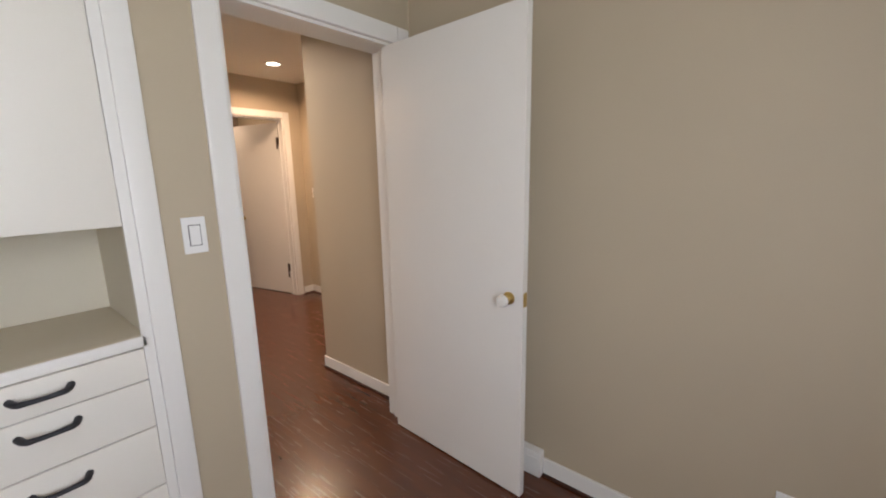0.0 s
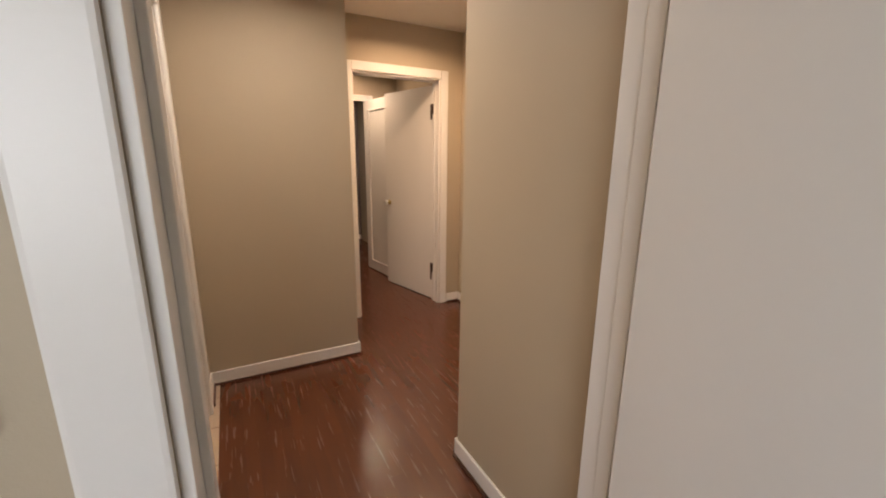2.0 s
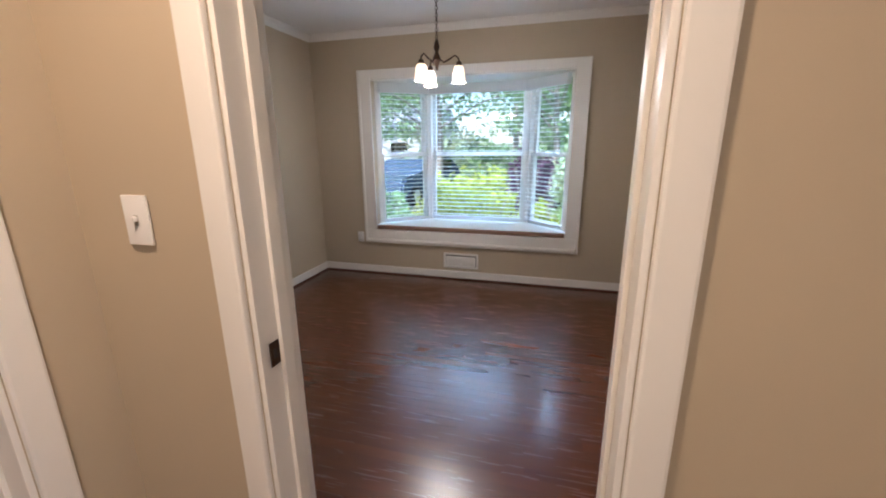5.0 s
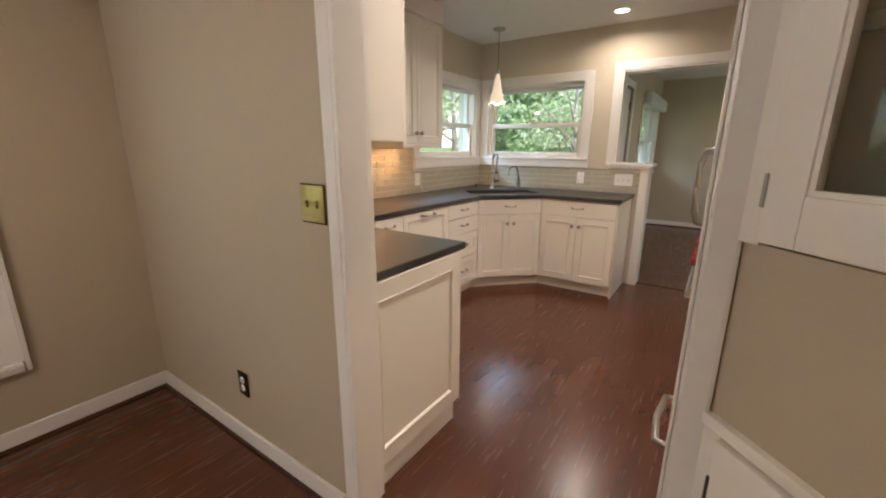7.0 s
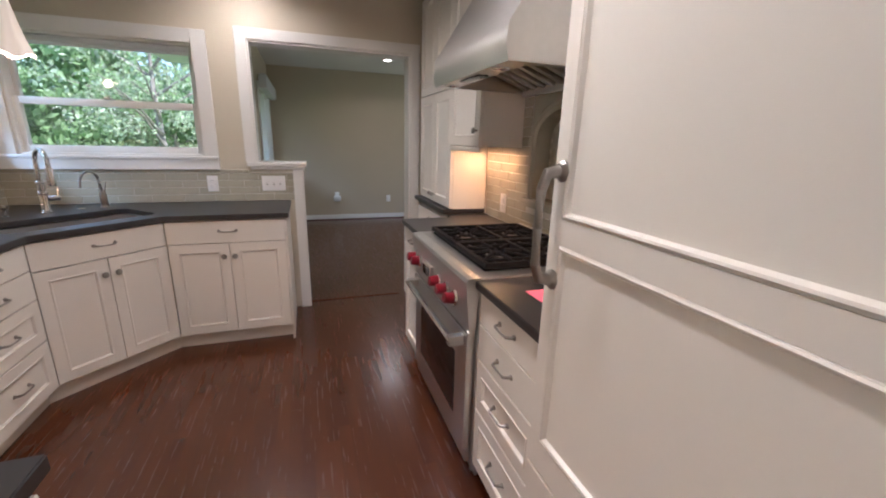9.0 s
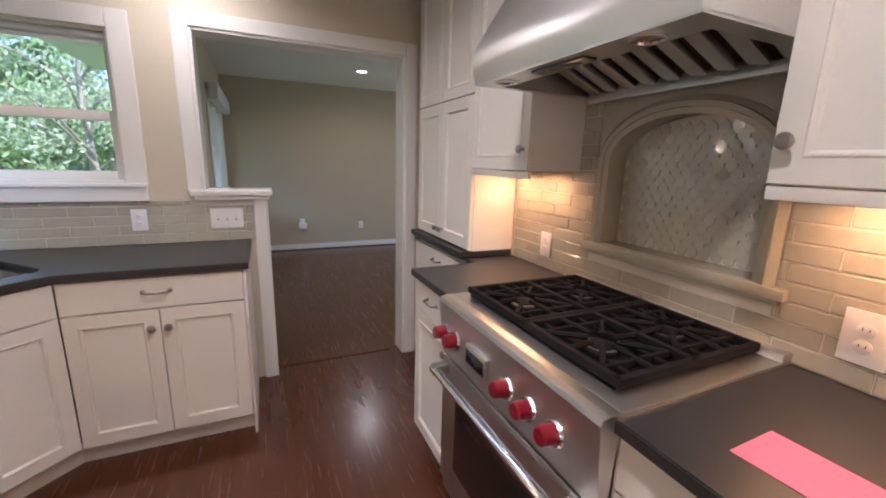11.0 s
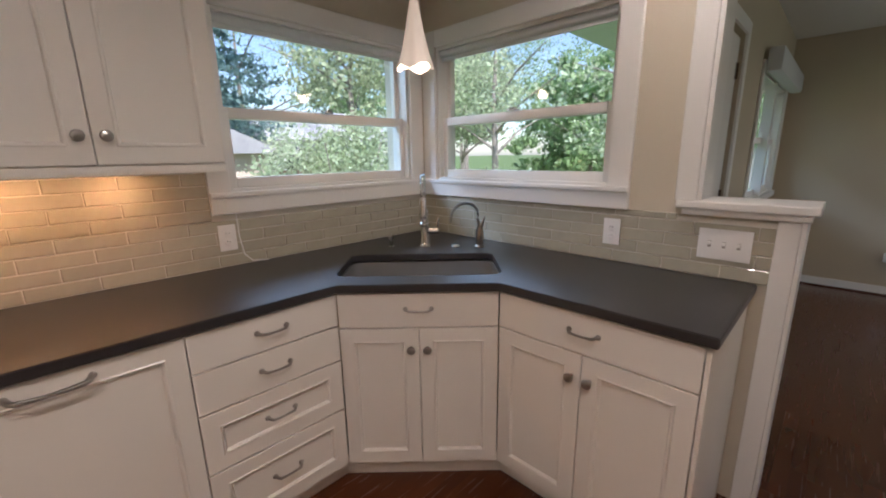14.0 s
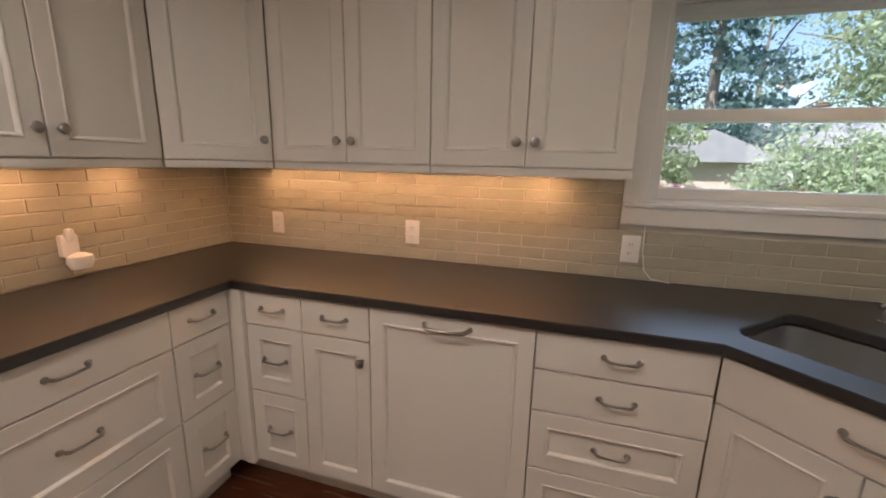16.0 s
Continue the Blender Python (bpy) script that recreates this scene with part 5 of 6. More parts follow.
part("face_frame", boxes(bmesh.new(), (.0, .048, -.012, .02, 1.202, 2.2), (HW - .048, HW, -.012, .02, 1.202, 2.2), (.048, HW - .048, -.012, .02, 2.12, 2.2), bevel=.003), CAB, hu)
part("lower_frame", boxes(bmesh.new(), (.0, HW, -.014, .02, .862, .886), (.0, .05, -.010, .02, .09, .862), (HW - .05, HW, -.010, .02, .09, .862), (.0, HW, -.010, .02, 0, .09), bevel=.003), CAB, hu)
inside = prism(bmesh.new(), [(.0, .06), (HW, .06), (HW / 2, .06 + HW / 2)], 1.19, 1.202)
for zz in (1.50, 1.80, 2.19):
    prism(inside, [(.02, .06), (HW - .02, .06), (HW / 2, .05 + HW / 2)], zz, zz + .02)
part("shelf", inside, CAB, hu, "white shelves inside", smooth=False)
part("back", boxes(bmesh.new(), (0, HW, .02, .06, .09, .862)), CAB, hu, smooth=False)
mid = HW / 2
for a, b, sd_ in ((.050, mid - .001, 1), (mid + .001, HW - .050, -1)):
    f = .058
    dd = part("glass_door", boxes(bmesh.new(), (a, a + f, -.024, -.004, 1.21, 2.118), (b - f, b, -.024, -.004, 1.21, 2.118), (a + f, b - f, -.024, -.004, 2.06, 2.118), (a + f, b - f, -.024, -.004, 1.21, 1.285), bevel=.003), CAB, hu, "white framed glass door")
    bead = boxes(bmesh.new(), (a + f, a + f + .008, -.020, -.006, 1.285, 2.06), (b - f - .008, b - f, -.020, -.006, 1.285, 2.06), (a + f, b - f, -.020, -.006, 1.285, 1.293))
    part("bead", bead, CAB, dd)
    pn = part("pane", boxes(bmesh.new(), (a + f, b - f, -.014, -.011, 1.285, 2.06)), OLDPANE, dd, "clear cabinet glass")
    pn.visible_shadow = False
    hx = a + .002 if sd_ > 0 else b - .002
    part("hinge", boxes(bmesh.new(), (hx - .0028, hx + .0028, -.0275, -.012, 1.262, 1.312), bevel=.002), NICKEL, dd, "small nickel hinge")
    kx = b - .03 if sd_ > 0 else a + .03
    glass_knob(dd, kx, -.024, 1.272, 1, CHROME, .5)
    a2, b2 = (.052, mid - .001) if sd_ > 0 else (mid + .001, HW - .052)
    ld = part("door", boxes(bmesh.new(), (a2, b2, -.024, -.004, .095, .858), bevel=.003), CAB, hu, "white flush lower door")
    hx = a2 + .002 if sd_ > 0 else b2 - .002
    part("hinge", boxes(bmesh.new(), (hx - .0028, hx + .0028, -.0275, -.012, .73, .785), bevel=.003), BRONZE, ld, "dark hinge")
    glass_knob(ld, b2 - .032 if sd_ > 0 else a2 + .032, -.024, .775, 1, CHROME, .62)

# ---- floor registers ----
rg = thing("wall_register", rz(-.625, 4.041, .125), "white steel heating register under the bay window", "register")
part("frame", boxes(bmesh.new(), (-.185, .185, -.008, 0, 0, .022), (-.185, .185, -.008, 0, .140, .162), (-.185, -.163, -.008, 0, .022, .140), (.163, .185, -.008, 0, .022, .140), bevel=.003), TRIM, rg)
# flat dark sheet paints the shade of the duct, no hole is cut
part("throat_shade", boxes(bmesh.new(), (-.163, .163, -.002, 0, .022, .140)), SLOT, rg, "dark sheet standing in for the shaded opening")
part("damper", boxes(bmesh.new(), (-.158, .158, -.020, -.006, .026, .130), bevel=.008), TRIM, rg, "white damper flap")
part("lever", lathe(bmesh.new(), [(.011, 0), (.011, .006), (0, .008)], pose(0, -.02, .04, 90, 0, 0), 14), PLATE, rg)
rg2 = thing("baseboard_register", rz(2.78, -.282, 0, 0), "white baseboard heating register beside the open door", "register")
part("cover", boxes(bmesh.new(), (-.14, .05, -.045, 0, 0, .13), bevel=.008), TRIM, rg2)
part("grille", boxes(bmesh.new(), (-.125, .035, -.0465, -.04, .03, .10)), TRIM, rg2)

# ---- bedroom built-in ----
BM = rz(2.03, -2.765, 0, W_)
BWD = 1.23
bi = thing("built_in_dresser", BM, "white built-in dresser with black pulls, open niche and upper doors", "cabinet")
for d in ((BWD + .0, BWD + .067, -.018, .0, 0, 2.3), (-.067, 0, -.018, 0, 0, 2.3), (-.067, BWD + .067, -.018, 0, 2.3, 2.36)):
    part("casing", box(*d, bevel=.004), TRIM, bi)
for nm, d in (("side", (0, .018, 0, .5, 0, 2.3)), ("side", (BWD - .018, BWD, 0, .5, 0, 2.3)), ("back", (.018, BWD - .018, .482, .5, 0, 2.3)), ("top", (.018, BWD - .018, 0, .48, 2.28, 2.3)), ("niche_top", (.018, BWD - .018, .02, .48, 1.284, 1.302))):
    part(nm, box(*d), CREAM, bi, "cream painted inside of the niche", smooth=False)
part("ledge", boxes(bmesh.new(), (.018, BWD - .018, .0, .48, .905, .932), bevel=.004), LEDGE, bi, "cream laminate shelf")
part("face_frame", boxes(bmesh.new(), (.018, BWD - .018, -.006, .012, .895, .930), (BWD - .030, BWD, -.006, .012, 0, 2.3), (0, .03, -.006, .012, 0, 2.3), bevel=.002), TRIM, bi)
bp = pull_mesh(.125, .034, .0075, IRON)
for z0, z1, zp in ((.785, .893, .848), (.618, .784, .738), (.398, .616, .556), (.12, .396, .30)):
    dw = part("drawer", boxes(bmesh.new(), (.032, BWD - .032, -.012, .012, z0 + .0015, z1 - .0015), bevel=.002), CAB, bi)
    for x in (.275, BWD - .275):
        put("pull", bp, dw, x, -.012, zp, "black wrought iron bow pull")
for k in range(2):
    a = .032 + k * (BWD - .064) / 2
    ud2 = part("upper_door", boxes(bmesh.new(), (a + .001, a + (BWD - .064) / 2 - .001, -.012, .010, 1.288, 2.27), bevel=.002), CAB, bi, "white upper door")
    part("hinge", boxes(bmesh.new(), ((BWD - .033, BWD - .024, -.016, -.004, 1.40, 1.45) if k else (.022, .033, -.016, -.004, 1.40, 1.45))), TRIM, ud2)

# ---- outside ----
GRASS = mat("sunlit_lawn", (.09, .14, .035), .9, vary=.4, scale=.6, fine=9, bump=.1)
ROADM = mat("asphalt", (.07, .07, .075), .85, vary=.2, scale=1.5, fine=40)
BARK = mat("grey_brown_bark", (.27, .235, .20), .9, vary=.4, scale=4, fine=40, bump=.2, stretch=(8, 8, 1))
SIDING = mat("beige_siding", (.62, .50, .42), .7, vary=.05, scale=1)
WHITES = mat("white_siding", (.62, .62, .60), .7, vary=.05, scale=1)
ROOFM = mat("grey_shingles", (.33, .33, .35), .85, vary=.25, scale=3, fine=18)
REDW = mat("red_fence_boards", (.28, .07, .05), .8, vary=.2)
CARW, CARB = mat("white_car_paint", (.7, .7, .7), .2, vary=.02, bump=0, coat=.6), mat("dark_blue_van_paint", (.05, .08, .14), .2, vary=.02, bump=0, coat=.6)


def leaf_mat(name, color, thin=.58):
    m = mat(name, color, .55, vary=.55, scale=.9, fine=5, bump=0, by_piece=.7)
    nt = m.node_tree
    b = nt.nodes["Principled BSDF"]
    tl, mx = nt.nodes.new("ShaderNodeBsdfTranslucent"), nt.nodes.new("ShaderNodeMixShader")
    mx.inputs[0].default_value = thin
    nt.links.new(b.inputs["Base Color"].links[0].from_socket, tl.inputs[0])
    nt.links.new(b.outputs[0], mx.inputs[1]), nt.links.new(tl.outputs[0], mx.inputs[2])
    nt.links.new(mx.outputs[0], nt.nodes["Material Output"].inputs[0])
    return m


LEAF, LEAF2, CONIF = leaf_mat("green_leaves", (.31, .44, .22)), leaf_mat("light_green_leaves", (.45, .52, .33)), leaf_mat("blue_green_needles", (.16, .26, .24))
YELL, PURP, MAG = leaf_mat("yellow_green_leaves", (.42, .46, .06)), leaf_mat("purple_leaves", (.13, .06, .11)), leaf_mat("magenta_blossom", (.5, .06, .25))
G0 = -.55
setting("ground", boxes(bmesh.new(), (-1200, 1200, -1200, 1200, G0 - 1, G0)), GRASS, "sunlit green lawn round the house", "ground")
setting("road", boxes(bmesh.new(), (-300, 300, 17.5, 24, G0 - .5, G0 + .004)), ROADM, "grey asphalt street beyond the garden", "road")
setting("driveway", boxes(bmesh.new(), (-7.5, -3.2, 5.2, 17.5, G0 - .5, G0 + .006)), ROADM, "pale grey driveway", "road")


def leaves(rs, centre, size, count, leaf):
    """Points in ragged clumps inside an ellipsoid, each a small folded leaf of two triangles."""
    c, s = np.array(centre), np.array(size)
    clumps = rs.normal(0, 1, (max(6, count // 90), 3))
    clumps /= np.linalg.norm(clumps, axis=1)[:, None]
    clumps *= rs.uniform(.35, 1.0, (len(clumps), 1)) ** .5
    p = clumps[rs.integers(0, len(clumps), count)] + rs.normal(0, .17, (count, 3))
    p = c + p * s
    a = rs.normal(0, 1, (count, 3))
    a /= np.linalg.norm(a, axis=1)[:, None]
    b = np.cross(a, rs.normal(0, 1, (count, 3)))
    b /= np.linalg.norm(b, axis=1)[:, None]
    k = rs.uniform(.6, 1.4, (count, 1)) * leaf
    v = np.stack([p - a * k, p + b * k * .55, p + a * k, p - b * k * .55], 1).reshape(-1, 3)
    f = np.arange(count * 4).reshape(-1, 4)
    return v, f


def crown_mesh(name, parts_, material):
    vs, fs, n = [], [], 0
    for v, f in parts_:
        vs.append(v), fs.append(f + n)
        n += len(v)
    me = bpy.data.meshes.new(name)
    me.from_pydata(np.concatenate(vs).tolist(), [], np.concatenate(fs).tolist())
    me.materials.append(material)
    return me


def tree(x, y, h, r, material, label, seed, count=9000, leaf=.075, low=.25):
    rs = np.random.default_rng(seed)
    t = thing("tree", rz(x, y, G0), label, "tree")
    bm = tube(bmesh.new(), [(0, 0, 0), (.06, .03, h * .25), (-.04, .05, h * .5), (.05, 0, h * .85)], .1, 9, [h * .018, h * .014, h * .009, h * .003])
    for k in range(7):
        a, z = rs.uniform(0, 6.28), h * rs.uniform(.25, .6)
        e = r * rs.uniform(.6, .95)
        tube(bm, [(0, 0, z), (e * .45 * math.cos(a), e * .45 * math.sin(a), z + h * .10), (e * math.cos(a), e * math.sin(a), z + h * .17)], .03, 6, [h * .006, h * .004, h * .0015])
    part("trunk", bm, BARK, t)
    blobs = []
    for k in range(7):
        a, z = rs.uniform(0, 6.28), rs.uniform(low + .1, .92)
        q = r * .55 * rs.uniform(.3, 1) * (1.15 - abs(z - .55))
        blobs.append(leaves(rs, (q * math.cos(a), q * math.sin(a), h * z), (r * .5, r * .5, h * .15), count // 7, leaf))
    part("crown", crown_mesh("crown", blobs, material), material, t)
    return t


def conifer(x, y, h, r, label, seed, count=7000):
    rs = np.random.default_rng(seed)
    t = thing("tree", rz(x, y, G0), label, "tree")
    part("trunk", tube(bmesh.new(), [(0, 0, 0), (0, 0, h)], .2, 9, [h * .02, .02]), BARK, t)
    blobs = []
    for k in range(26):
        z = .06 + .92 * k / 26
        q = r * (1 - z) * .62
        for a in rs.uniform(0, 6.28, 3):
            blobs.append(leaves(rs, (q * math.cos(a), q * math.sin(a), h * z), (q * .7 + .15, q * .7 + .15, h * .03), count // 78, .13))
    part("crown", crown_mesh("crown", blobs, CONIF), CONIF, t)


def bush(x, y, w, h, material, label, seed, count=2600, leaf=.05, name="bush"):
    rs = np.random.default_rng(seed)
    t = thing(name, rz(x, y, G0), label, "bush")
    bm = bmesh.new()
    for k in range(5):
        a = 1.26 * k
        tube(bm, [(0, 0, 0), (w * .2 * math.cos(a), w * .2 * math.sin(a), h * .4), (w * .32 * math.cos(a), w * .32 * math.sin(a), h * .8)], .012, 6)
    part("stems", bm, BARK, t)
    blobs = [leaves(rs, (rs.uniform(-.3, .3) * w, rs.uniform(-.3, .3) * w, h * rs.uniform(.4, .62)), (w * .32, w * .32, h * .36), count // 5, leaf) for k in range(5)]
    part("foliage", crown_mesh("foliage", blobs, material), material, t)


# seen through the bay
bush(-1.05, 7.0, 1.9, 1.5, YELL, "dense yellow-green garden bush before the bay window", 11, 5200)
bush(.1, 7.0, 1.1, 1.0, YELL, "low yellow-green garden bush", 12, 2400)
bush(-.2, 8.8, 1.3, 1.8, PURP, "rounded purple-leaved shrub in the garden", 13, 4200)
bush(.75, 7.6, .9, 2.1, LEAF2, "light green shrub beside the window", 14, 2800)
bush(-2.9, 7.2, 1.2, 1.15, LEAF, "green shrub beside the driveway", 15, 2600)
tree(-3.6, 13.5, 7.5, 3.4, LEAF, "broad green leafy tree by the driveway", 21)
tree(.2, 13.0, 7.0, 3.2, LEAF, "broad green leafy tree in the front garden", 22)
tree(-8.6, 12.0, 8.0, 3.6, LEAF, "tall green leafy tree", 24)
tree(-1.5, 27, 11, 5.5, LEAF, "tall green leafy tree across the street", 25)
tree(-13, 28, 12, 6, LEAF2, "tall light green tree across the street", 26)
# seen through the kitchen windows
bush(7.45, 9.6, 2.9, 2.75, LEAF2, "big light green rhododendron bush", 31, 19000, .042)
bush(5.75, 11.2, 1.0, 1.45, YELL, "small clipped yellow-green bush", 32, 1600)
bush(5.0, 12.6, 1.3, 1.7, MAG, "magenta flowering shrub by the garage", 33, 1800)
tree(5.3, 14.2, 3.4, 1.2, LEAF2, "small light green tree before the garage", 47, 4200, .06)
conifer(8.9, 23.5, 16, 4.6, "tall blue-green conifer behind the garage", 34, 11000)
conifer(6.2, 27, 17, 4.5, "tall blue-green conifer in the distance", 35, 9000)
tree(10.4, 13.6, 8, 3.4, LEAF2, "light green leafy tree beyond the bush", 36, 8000, .08, .42)
tree(12.5, 9.5, 7, 3.2, LEAF2, "light green airy tree in the side garden", 37, 3400, .06)
tree(11.6, 5.0, 5.6, 2.5, LEAF2, "spreading light green tree in the side garden", 38, 2600, .045)
tree(16.5, 6.0, 5.4, 3.0, LEAF, "tall green leafy tree", 39)
tree(15.5, 13.5, 6.2, 3.4, LEAF2, "tall light green leafy tree", 40)
tree(21, 3.0, 6.6, 3.8, LEAF, "tall green leafy tree", 41)
bush(9.3, 4.6, 2.2, 1.5, LEAF, "green shrub in the side garden", 42, 2600)
bush(9.6, 6.6, 1.7, 1.8, LEAF2, "light green shrub in the side garden", 43, 2600)
for k, (tx, ty, th_, tr) in enumerate([(-12, 21, 9, 4.5), (-6, 19.5, 9, 4.2), (-1.5, 18, 8.5, 4), (2, 24, 11, 4.5), (27, 38, 11, 5), (18, 17, 7, 4.2), (20, 10, 6.2, 4), (26, 8, 8, 5), (27, -2, 8, 5), (19, -2, 6, 3.6)]):
    tree(tx, ty, th_, tr, LEAF2 if k % 2 else LEAF, "leafy green tree in the row beyond the garden", 60 + k, 7000, .15, .32 if k == 5 else .08)
bush(29.5, 33, 2.6, 2.2, MAG, "magenta flowering shrub across the street", 48, 1200, .12)
tree(24, 14, 8.5, 5, LEAF, "tall dark green tree in the distance", 44)
tree(30, 26, 14, 8, LEAF, "tall dark green tree in the distance", 45)
tree(13, 30, 13, 7, LEAF, "tall green tree across the street", 46)


def house(x0, x1, y0, y1, h, ridge, wallm, label, windows=(), gable=False):
    t = thing("house", rz((x0 + x1) / 2, (y0 + y1) / 2, G0, 90 if gable else 0), label, "house")
    w, d = (x1 - x0) / 2, (y1 - y0) / 2
    if gable:
        w, d = d, w
    part("wall", prism(bmesh.new(), [(-w, -d), (w, -d), (w, d), (-w, d)], 0, h), wallm, t, smooth=False)
    bm = bmesh.new()
    o = .4
    a = [bm.verts.new(p) for p in ((-w - o, -d - o, h), (w + o, -d - o, h), (w + o, d + o, h), (-w - o, d + o, h), (-w - o, 0, h + ridge), (w + o, 0, h + ridge))]
    for q in ((0, 1, 5, 4), (2, 3, 4, 5), (0, 4, 3), (1, 2, 5), (0, 3, 2, 1)):
        bm.faces.new([a[k] for k in q])
    part("roof", bm, ROOFM, t, "grey shingle roof", smooth=False)
    for wx, wz, ww, wh in windows:
        f = part("window", boxes(bmesh.new(), (wx - ww / 2, wx + ww / 2, -d - .05, -d + .02, wz, wz + wh), bevel=.01), TRIM, t)
        part("pane", boxes(bmesh.new(), (wx - ww / 2 + .08, wx + ww / 2 - .08, -d - .06, -d - .045, wz + .08, wz + wh - .08)), BLACKG, f)
    return t


house(5.2, 8.6, 16.0, 20.0, 2.1, .9, SIDING, "neighbour's beige garage with a grey roof", gable=True)
house(13.0, 22.0, 26.5, 34.0, 3.0, 2.2, WHITES, "white neighbour's house with a grey roof", [(-3, 1, 1.4, 1.2), (2, 1, 1.4, 1.2)])
house(-22, -9, 30.0, 38.0, 3.0, 2.2, WHITES, "pale neighbour's house across the street", [(-4, 1, 1.6, 1.2), (0, 1, 1.6, 1.2), (4, 1, 1.6, 1.2)])
house(30, 40, -2, 8, 3.2, 2.2, WHITES, "white neighbour's house beyond the garden", [(-2, 1, 1.4, 1.2)])
fence = thing("fence", rz(8.75, 16.2, G0), "red-brown board fence beside the garage", "fence")
fb = to_mesh("board", boxes(bmesh.new(), (0, .14, 0, .02, 0, 1.5), bevel=.004), REDW)
for k in range(14):
    b = part("board", fb, None, fence)
    b.location = (.15 * k, 0, 0)


def car(m, paint, label):
    c = thing("car", m, label, "car")
    bm = bmesh.new()
    prof = [(-2.2, .35), (-2.2, .8), (-1.9, .95), (-1.0, 1.0), (-.5, 1.45), (1.3, 1.5), (2.0, 1.05), (2.2, .95), (2.2, .35)]
    ends = [[bm.verts.new((x, y, z)) for x, z in prof] for y in (-.85, .85)]
    for k in range(len(prof)):
        j = (k + 1) % len(prof)
        bm.faces.new((ends[0][k], ends[0][j], ends[1][j], ends[1][k]))
    bm.faces.new(ends[0][::-1]), bm.faces.new(ends[1])
    bmesh.ops.bevel(bm, geom=list(bm.edges), offset=.06, segments=2, affect="EDGES")
    part("body", bm, paint, c)
    part("side_window", boxes(bmesh.new(), (-.45, 1.35, -.86, -.845, 1.02, 1.38), (-.45, 1.35, .845, .86, 1.02, 1.38), bevel=.004), BLACKG, c)
    for x in (-1.4, 1.4):
        for y in (-.8, .8):
            wl = part("wheel", lathe(bmesh.new(), [(.32, -.1), (.34, -.06), (.34, .06), (.32, .1)], pose(x, y, .34, 90, 0, 0), 24), CAST, c)
            part("rim", lathe(bmesh.new(), [(.2, -.105), (.2, .105)], pose(x, y, .34, 90, 0, 0), 18), STEEL, wl)


car(rz(34, 34.5, G0, 130), CARW, "white car parked beyond the garden")
car(rz(-4.6, 13.8, G0, 80), CARB, "dark blue car parked on the driveway")
# eaves
setting("eave_north", boxes(bmesh.new(), (-2.6, 5.3, 4.2, 4.95, 2.50, 2.62), (-2.6, 5.3, 4.95, 4.98, 2.44, 2.66)), TRIM, "white soffit and gutter board of the roof", "roof")
# slab added out of view, shades the south opening from direct sun
setting("south_sun_blocker", boxes(bmesh.new(), (4.5, 8.6, -4.4, -1.6, 2.5, 2.62)), TRIM, "unseen white slab added to keep the sun off the family room floor", "roof")
setting("eave_east", boxes(bmesh.new(), (5.35, 8.9, 2.72, 4.05, 2.46, 2.60), (4.66, 5.35, 2.72, 4.2, 2.50, 2.62)), TRIM, "white soffit of the porch roof", "roof")

# ---- tiles and floor strips ----
def chamfered(w, h, d, material, name, e=.0025):
    """A flat piece w long, h high, its face at y = -d with a chamfered rim."""
    v = [(0, 0, 0), (w, 0, 0), (w, 0, h), (0, 0, h), (0, -d + e, 0), (w, -d + e, 0), (w, -d + e, h), (0, -d + e, h),
         (e, -d, e), (w - e, -d, e), (w - e, -d, h - e), (e, -d, h - e)]
    f = [(8, 9, 10, 11)]
    for a in range(4):
        b = (a + 1) % 4
        f += [(a, b, 4 + b, 4 + a), (4 + a, 4 + b, 8 + b, 8 + a)]
    me = bpy.data.meshes.new(name)
    me.from_pydata(v, [], f)
    me.materials.append(material)
    return me


tile_mesh = {}


def tile_field(parent, m, x0, x1, z0, z1, holes=(), tw=.203, th=.0515, gap=.003, start=0.0, material=None):
    """Running-bond tiles on a wall: local x along it, -y into the room; holes (x0, x1, z0, z1) stay free."""
    inv = parent.matrix_world.inverted()
    bed = part("grout_bed", boxes(bmesh.new(), *[d for d in bed_boxes(x0, x1, z0, z1, holes)]), GROUT, parent, "pale grout")
    bed.matrix_world = m
    z, r = z0, 0
    while z < z1 - .012:
        h = min(th, z1 - z)
        free = [(x0, x1)]
        for a, b, c, d in holes:
            if c < z + h - .006 and d > z + .006:
                free = [q for p in free for q in ((p[0], min(p[1], a)), (max(p[0], b), p[1])) if q[1] - q[0] > .012]
        x = x0 + start - (tw / 2 if r % 2 else 0) - tw * 2
        while x < x1:
            for p, q in free:
                a, b = max(x + gap, p), min(x + tw, q)
                if b - a > .012:
                    key = (round(b - a, 3), round(h - gap, 3), material or TILE)
                    if key not in tile_mesh:
                        tile_mesh[key] = chamfered(key[0], key[1], .0055, material or TILE, "tile")
                    t = new("tile", tile_mesh[key])
                    t.parent = parent
                    wob = random.uniform(-.35, .35)
                    t.matrix_world = m @ pose(a, -.0035, z + gap, wob, 0, random.uniform(-.25, .25))
            x += tw
        z += th
        r += 1


def bed_boxes(x0, x1, z0, z1, holes):
    zs = sorted({z0, z1, *[min(max(q, z0), z1) for h in holes for q in h[2:]]})
    out = []
    for a, b in zip(zs, zs[1:]):
        free = [(x0, x1)]
        for p, q, c, d in holes:
            if c < (a + b) / 2 < d:
                free = [g for f in free for g in ((f[0], min(f[1], p)), (max(f[0], q), f[1])) if g[1] - g[0] > .001]
        out += [(p, q, -.0055, .002, a, b) for p, q in free]
    return out


byname = bpy.data.objects
CT = .914
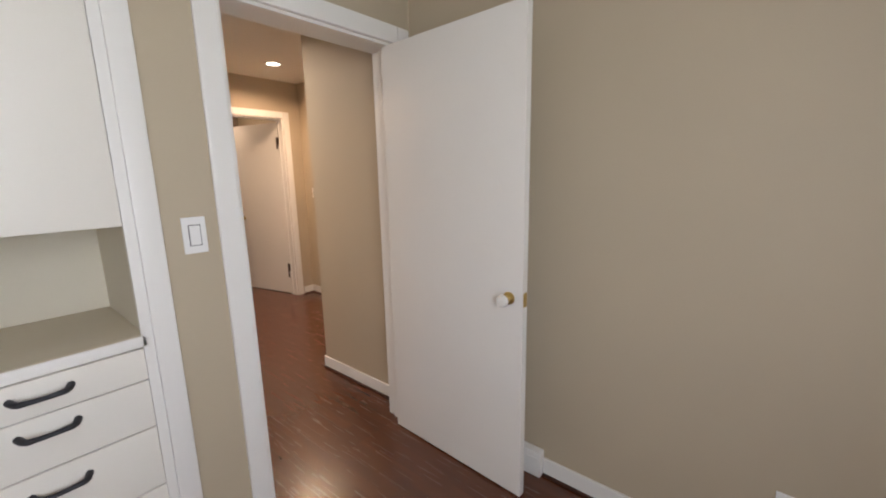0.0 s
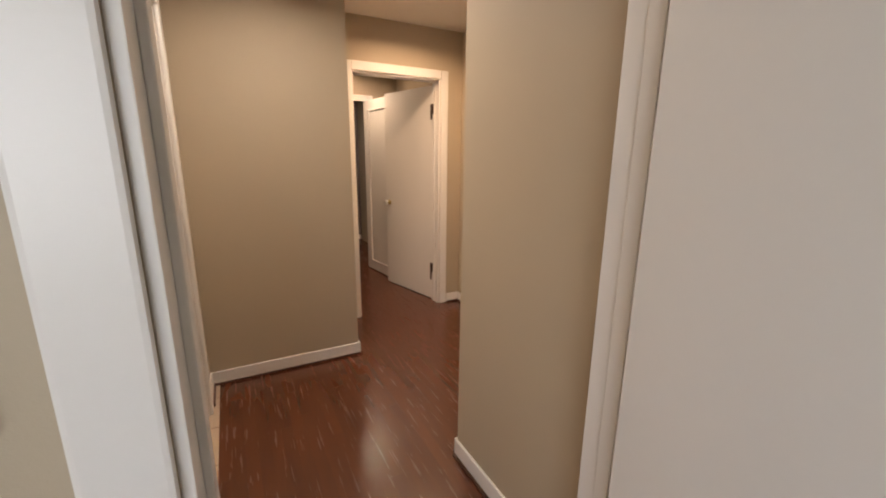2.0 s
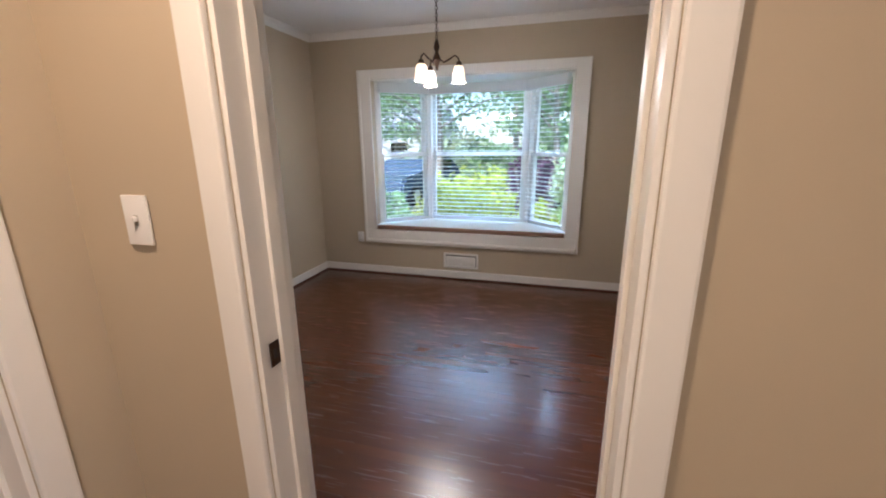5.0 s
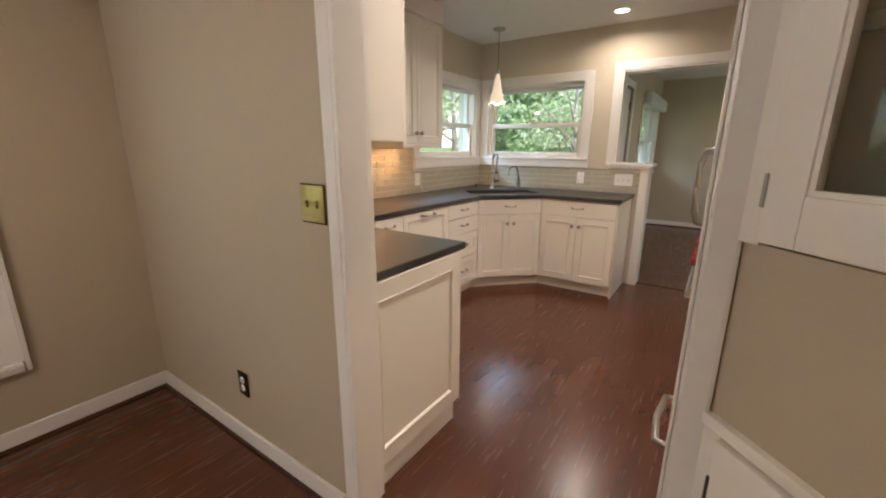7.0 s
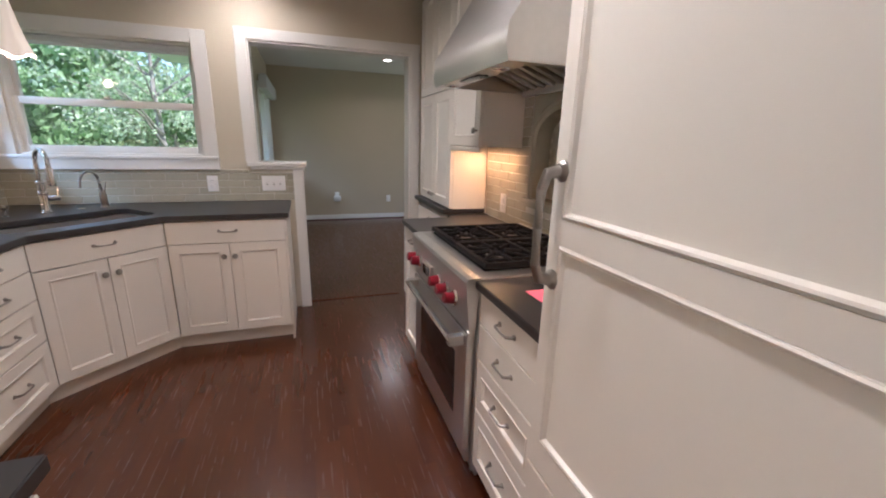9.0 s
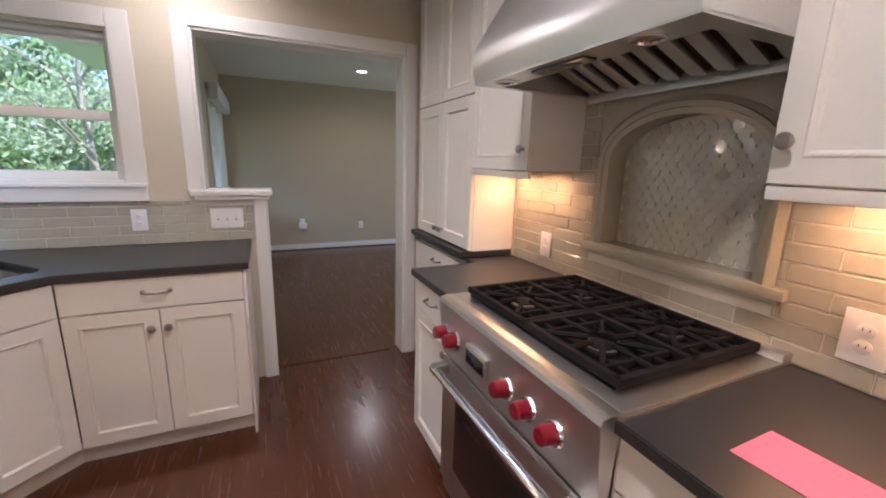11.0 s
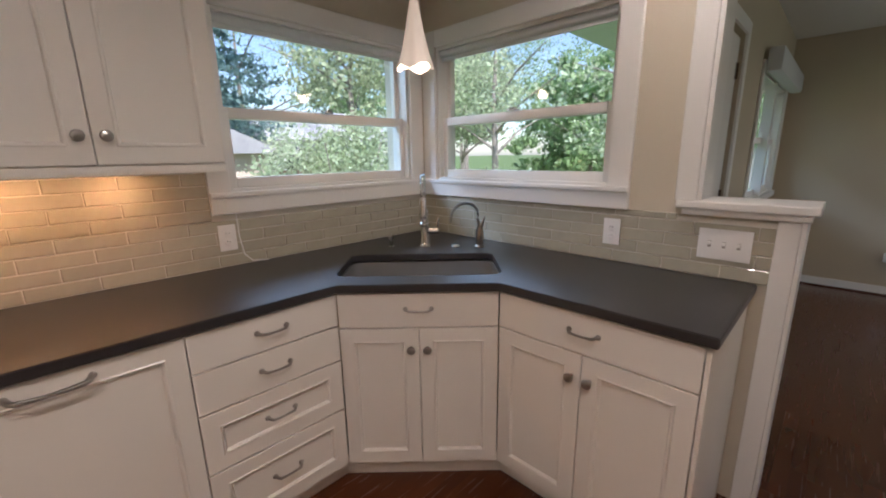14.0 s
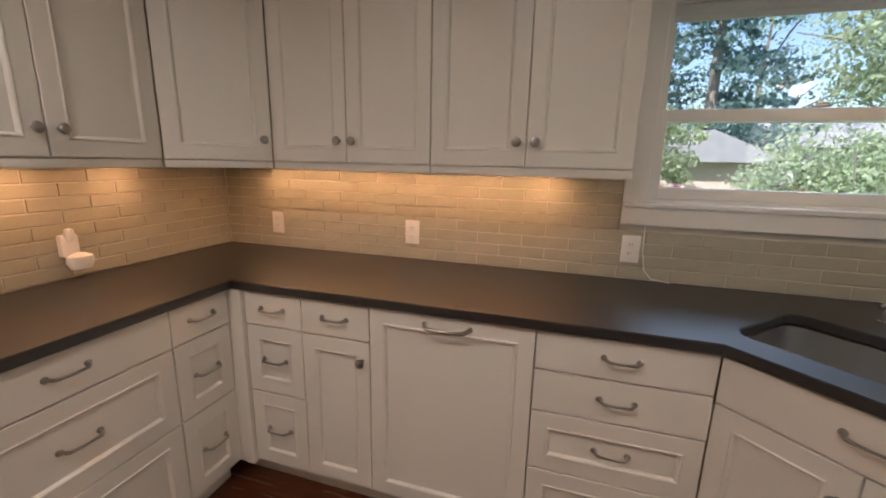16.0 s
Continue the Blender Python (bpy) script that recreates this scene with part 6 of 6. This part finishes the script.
tile_field(byname["wall_kitchen_north"], rz(1.235, 3.986), 0, 3.283, CT, 1.36, [(3.258 - 1.235, 3.4, 1.148, 1.4)])
tile_field(byname["wall_kitchen_west"], rz(1.22, 2.587, 0, 90), 0, 1.388, CT, 1.36)
tile_field(byname["wall_kitchen_east"], rz(4.518, 3.978, 0, -90), 0, 1.775, CT, 1.148, [(1.46, 1.9, 1.14, 1.2)])
tile_field(byname["wall_kitchen_south"], rz(3.655, .93, 0, 180), 0, 1.67, CT, 1.66, [(3.655 - 3.12, 3.655 - 2.45, 1.05, 1.66)])


def strips(x0, x1, y0, y1, parent=None, keep=None):
    """Oak strips 57 mm wide that run along x, in random lengths; separate pieces, or geometry to be joined."""
    y = y0
    while y < y1 - .004:
        w = min(.0572, y1 - y)
        x = x0
        ln = random.uniform(.2, 1.2)
        while x < x1 - .001:
            b = min(x1, x + ln)
            if x1 - b < .15:
                b = x1
            yield x, b, y, y + w
            x, ln = b, random.choice((.5, .7, .9, 1.1, 1.3, 1.6))
        y += w


def strip_geo(a, b, c, d, e=.00012, z=0.0, i=.0009):
    v = [(a, c, z - .02), (b, c, z - .02), (b, d, z - .02), (a, d, z - .02), (a, c, z - e), (b, c, z - e), (b, d, z - e), (a, d, z - e),
         (a + i, c + i, z), (b - i, c + i, z), (b - i, d - i, z), (a + i, d - i, z)]
    f = [(8, 9, 10, 11)]
    for k in range(4):
        j = (k + 1) % 4
        f += [(k, j, 4 + j, 4 + k), (4 + k, 4 + j, 8 + j, 8 + k)]
    return v, f


floor = byname["floor"]
jv, jf, count, plank_mesh = [], [], 0, {}
rects = [(-2.22, 1.22, .94, 4.05, 1), (1.22, 4.62, 1.40, 3.50, 1), (3.5, 4.62, .93, 1.40, 0), (-.94, 1.95, -1.36, .94, 0), (1.95, 4.42, -3.7, -.28, 0), (-4.1, -.94, -1.2, .8, 0),
         (-4.1, -2.22, .94, 3.4, 0), (4.62, 8.35, -1.5, 2.6, 0)]
for x0, x1, y0, y1, single in rects:
    for a, b, c, d in strips(x0, x1, y0, y1):
        if single and count < 300 and b > -1.9:
            key = (round(b - a, 3), round(d - c, 4))
            if key not in plank_mesh:
                v, f = strip_geo(0, key[0], 0, key[1])
                plank_mesh[key] = bpy.data.meshes.new("plank")
                plank_mesh[key].from_pydata(v, [], f)
                plank_mesh[key].materials.append(STRIP)
            p = new("plank", plank_mesh[key])
            p.parent = floor
            p.location = (a, c, 0)
            count += 1
        else:
            v, f = strip_geo(a, b, c, d)
            n = len(jv)
            jv += v
            jf += [tuple(n + i for i in q) for q in f]
me = bpy.data.meshes.new("far_planks")
me.from_pydata(jv, [], jf)
me.materials.append(STRIP)
fp = new("far_planks", me)
fp.parent = floor
fp["kind"] = "stuff"
# bath floor and wall tiles
bath_m = {}
for i in range(9):
    for j in range(6):
        t = new("tile", bath_m.setdefault("f", chamfered(.297, .297, .012, BATHT, "floor_tile")))
        t.parent = floor
        t.matrix_world = pose(-1.2 + .3 * i, -3.1 + .3 * j, -.010, -90, 0, 0)

tile_field(byname["wall_bath_west"], rz(-1.2, -3.1, 0, 90), 0, 1.63, 0, 1.115, (), tw=.305, th=.30, material=BATHW)
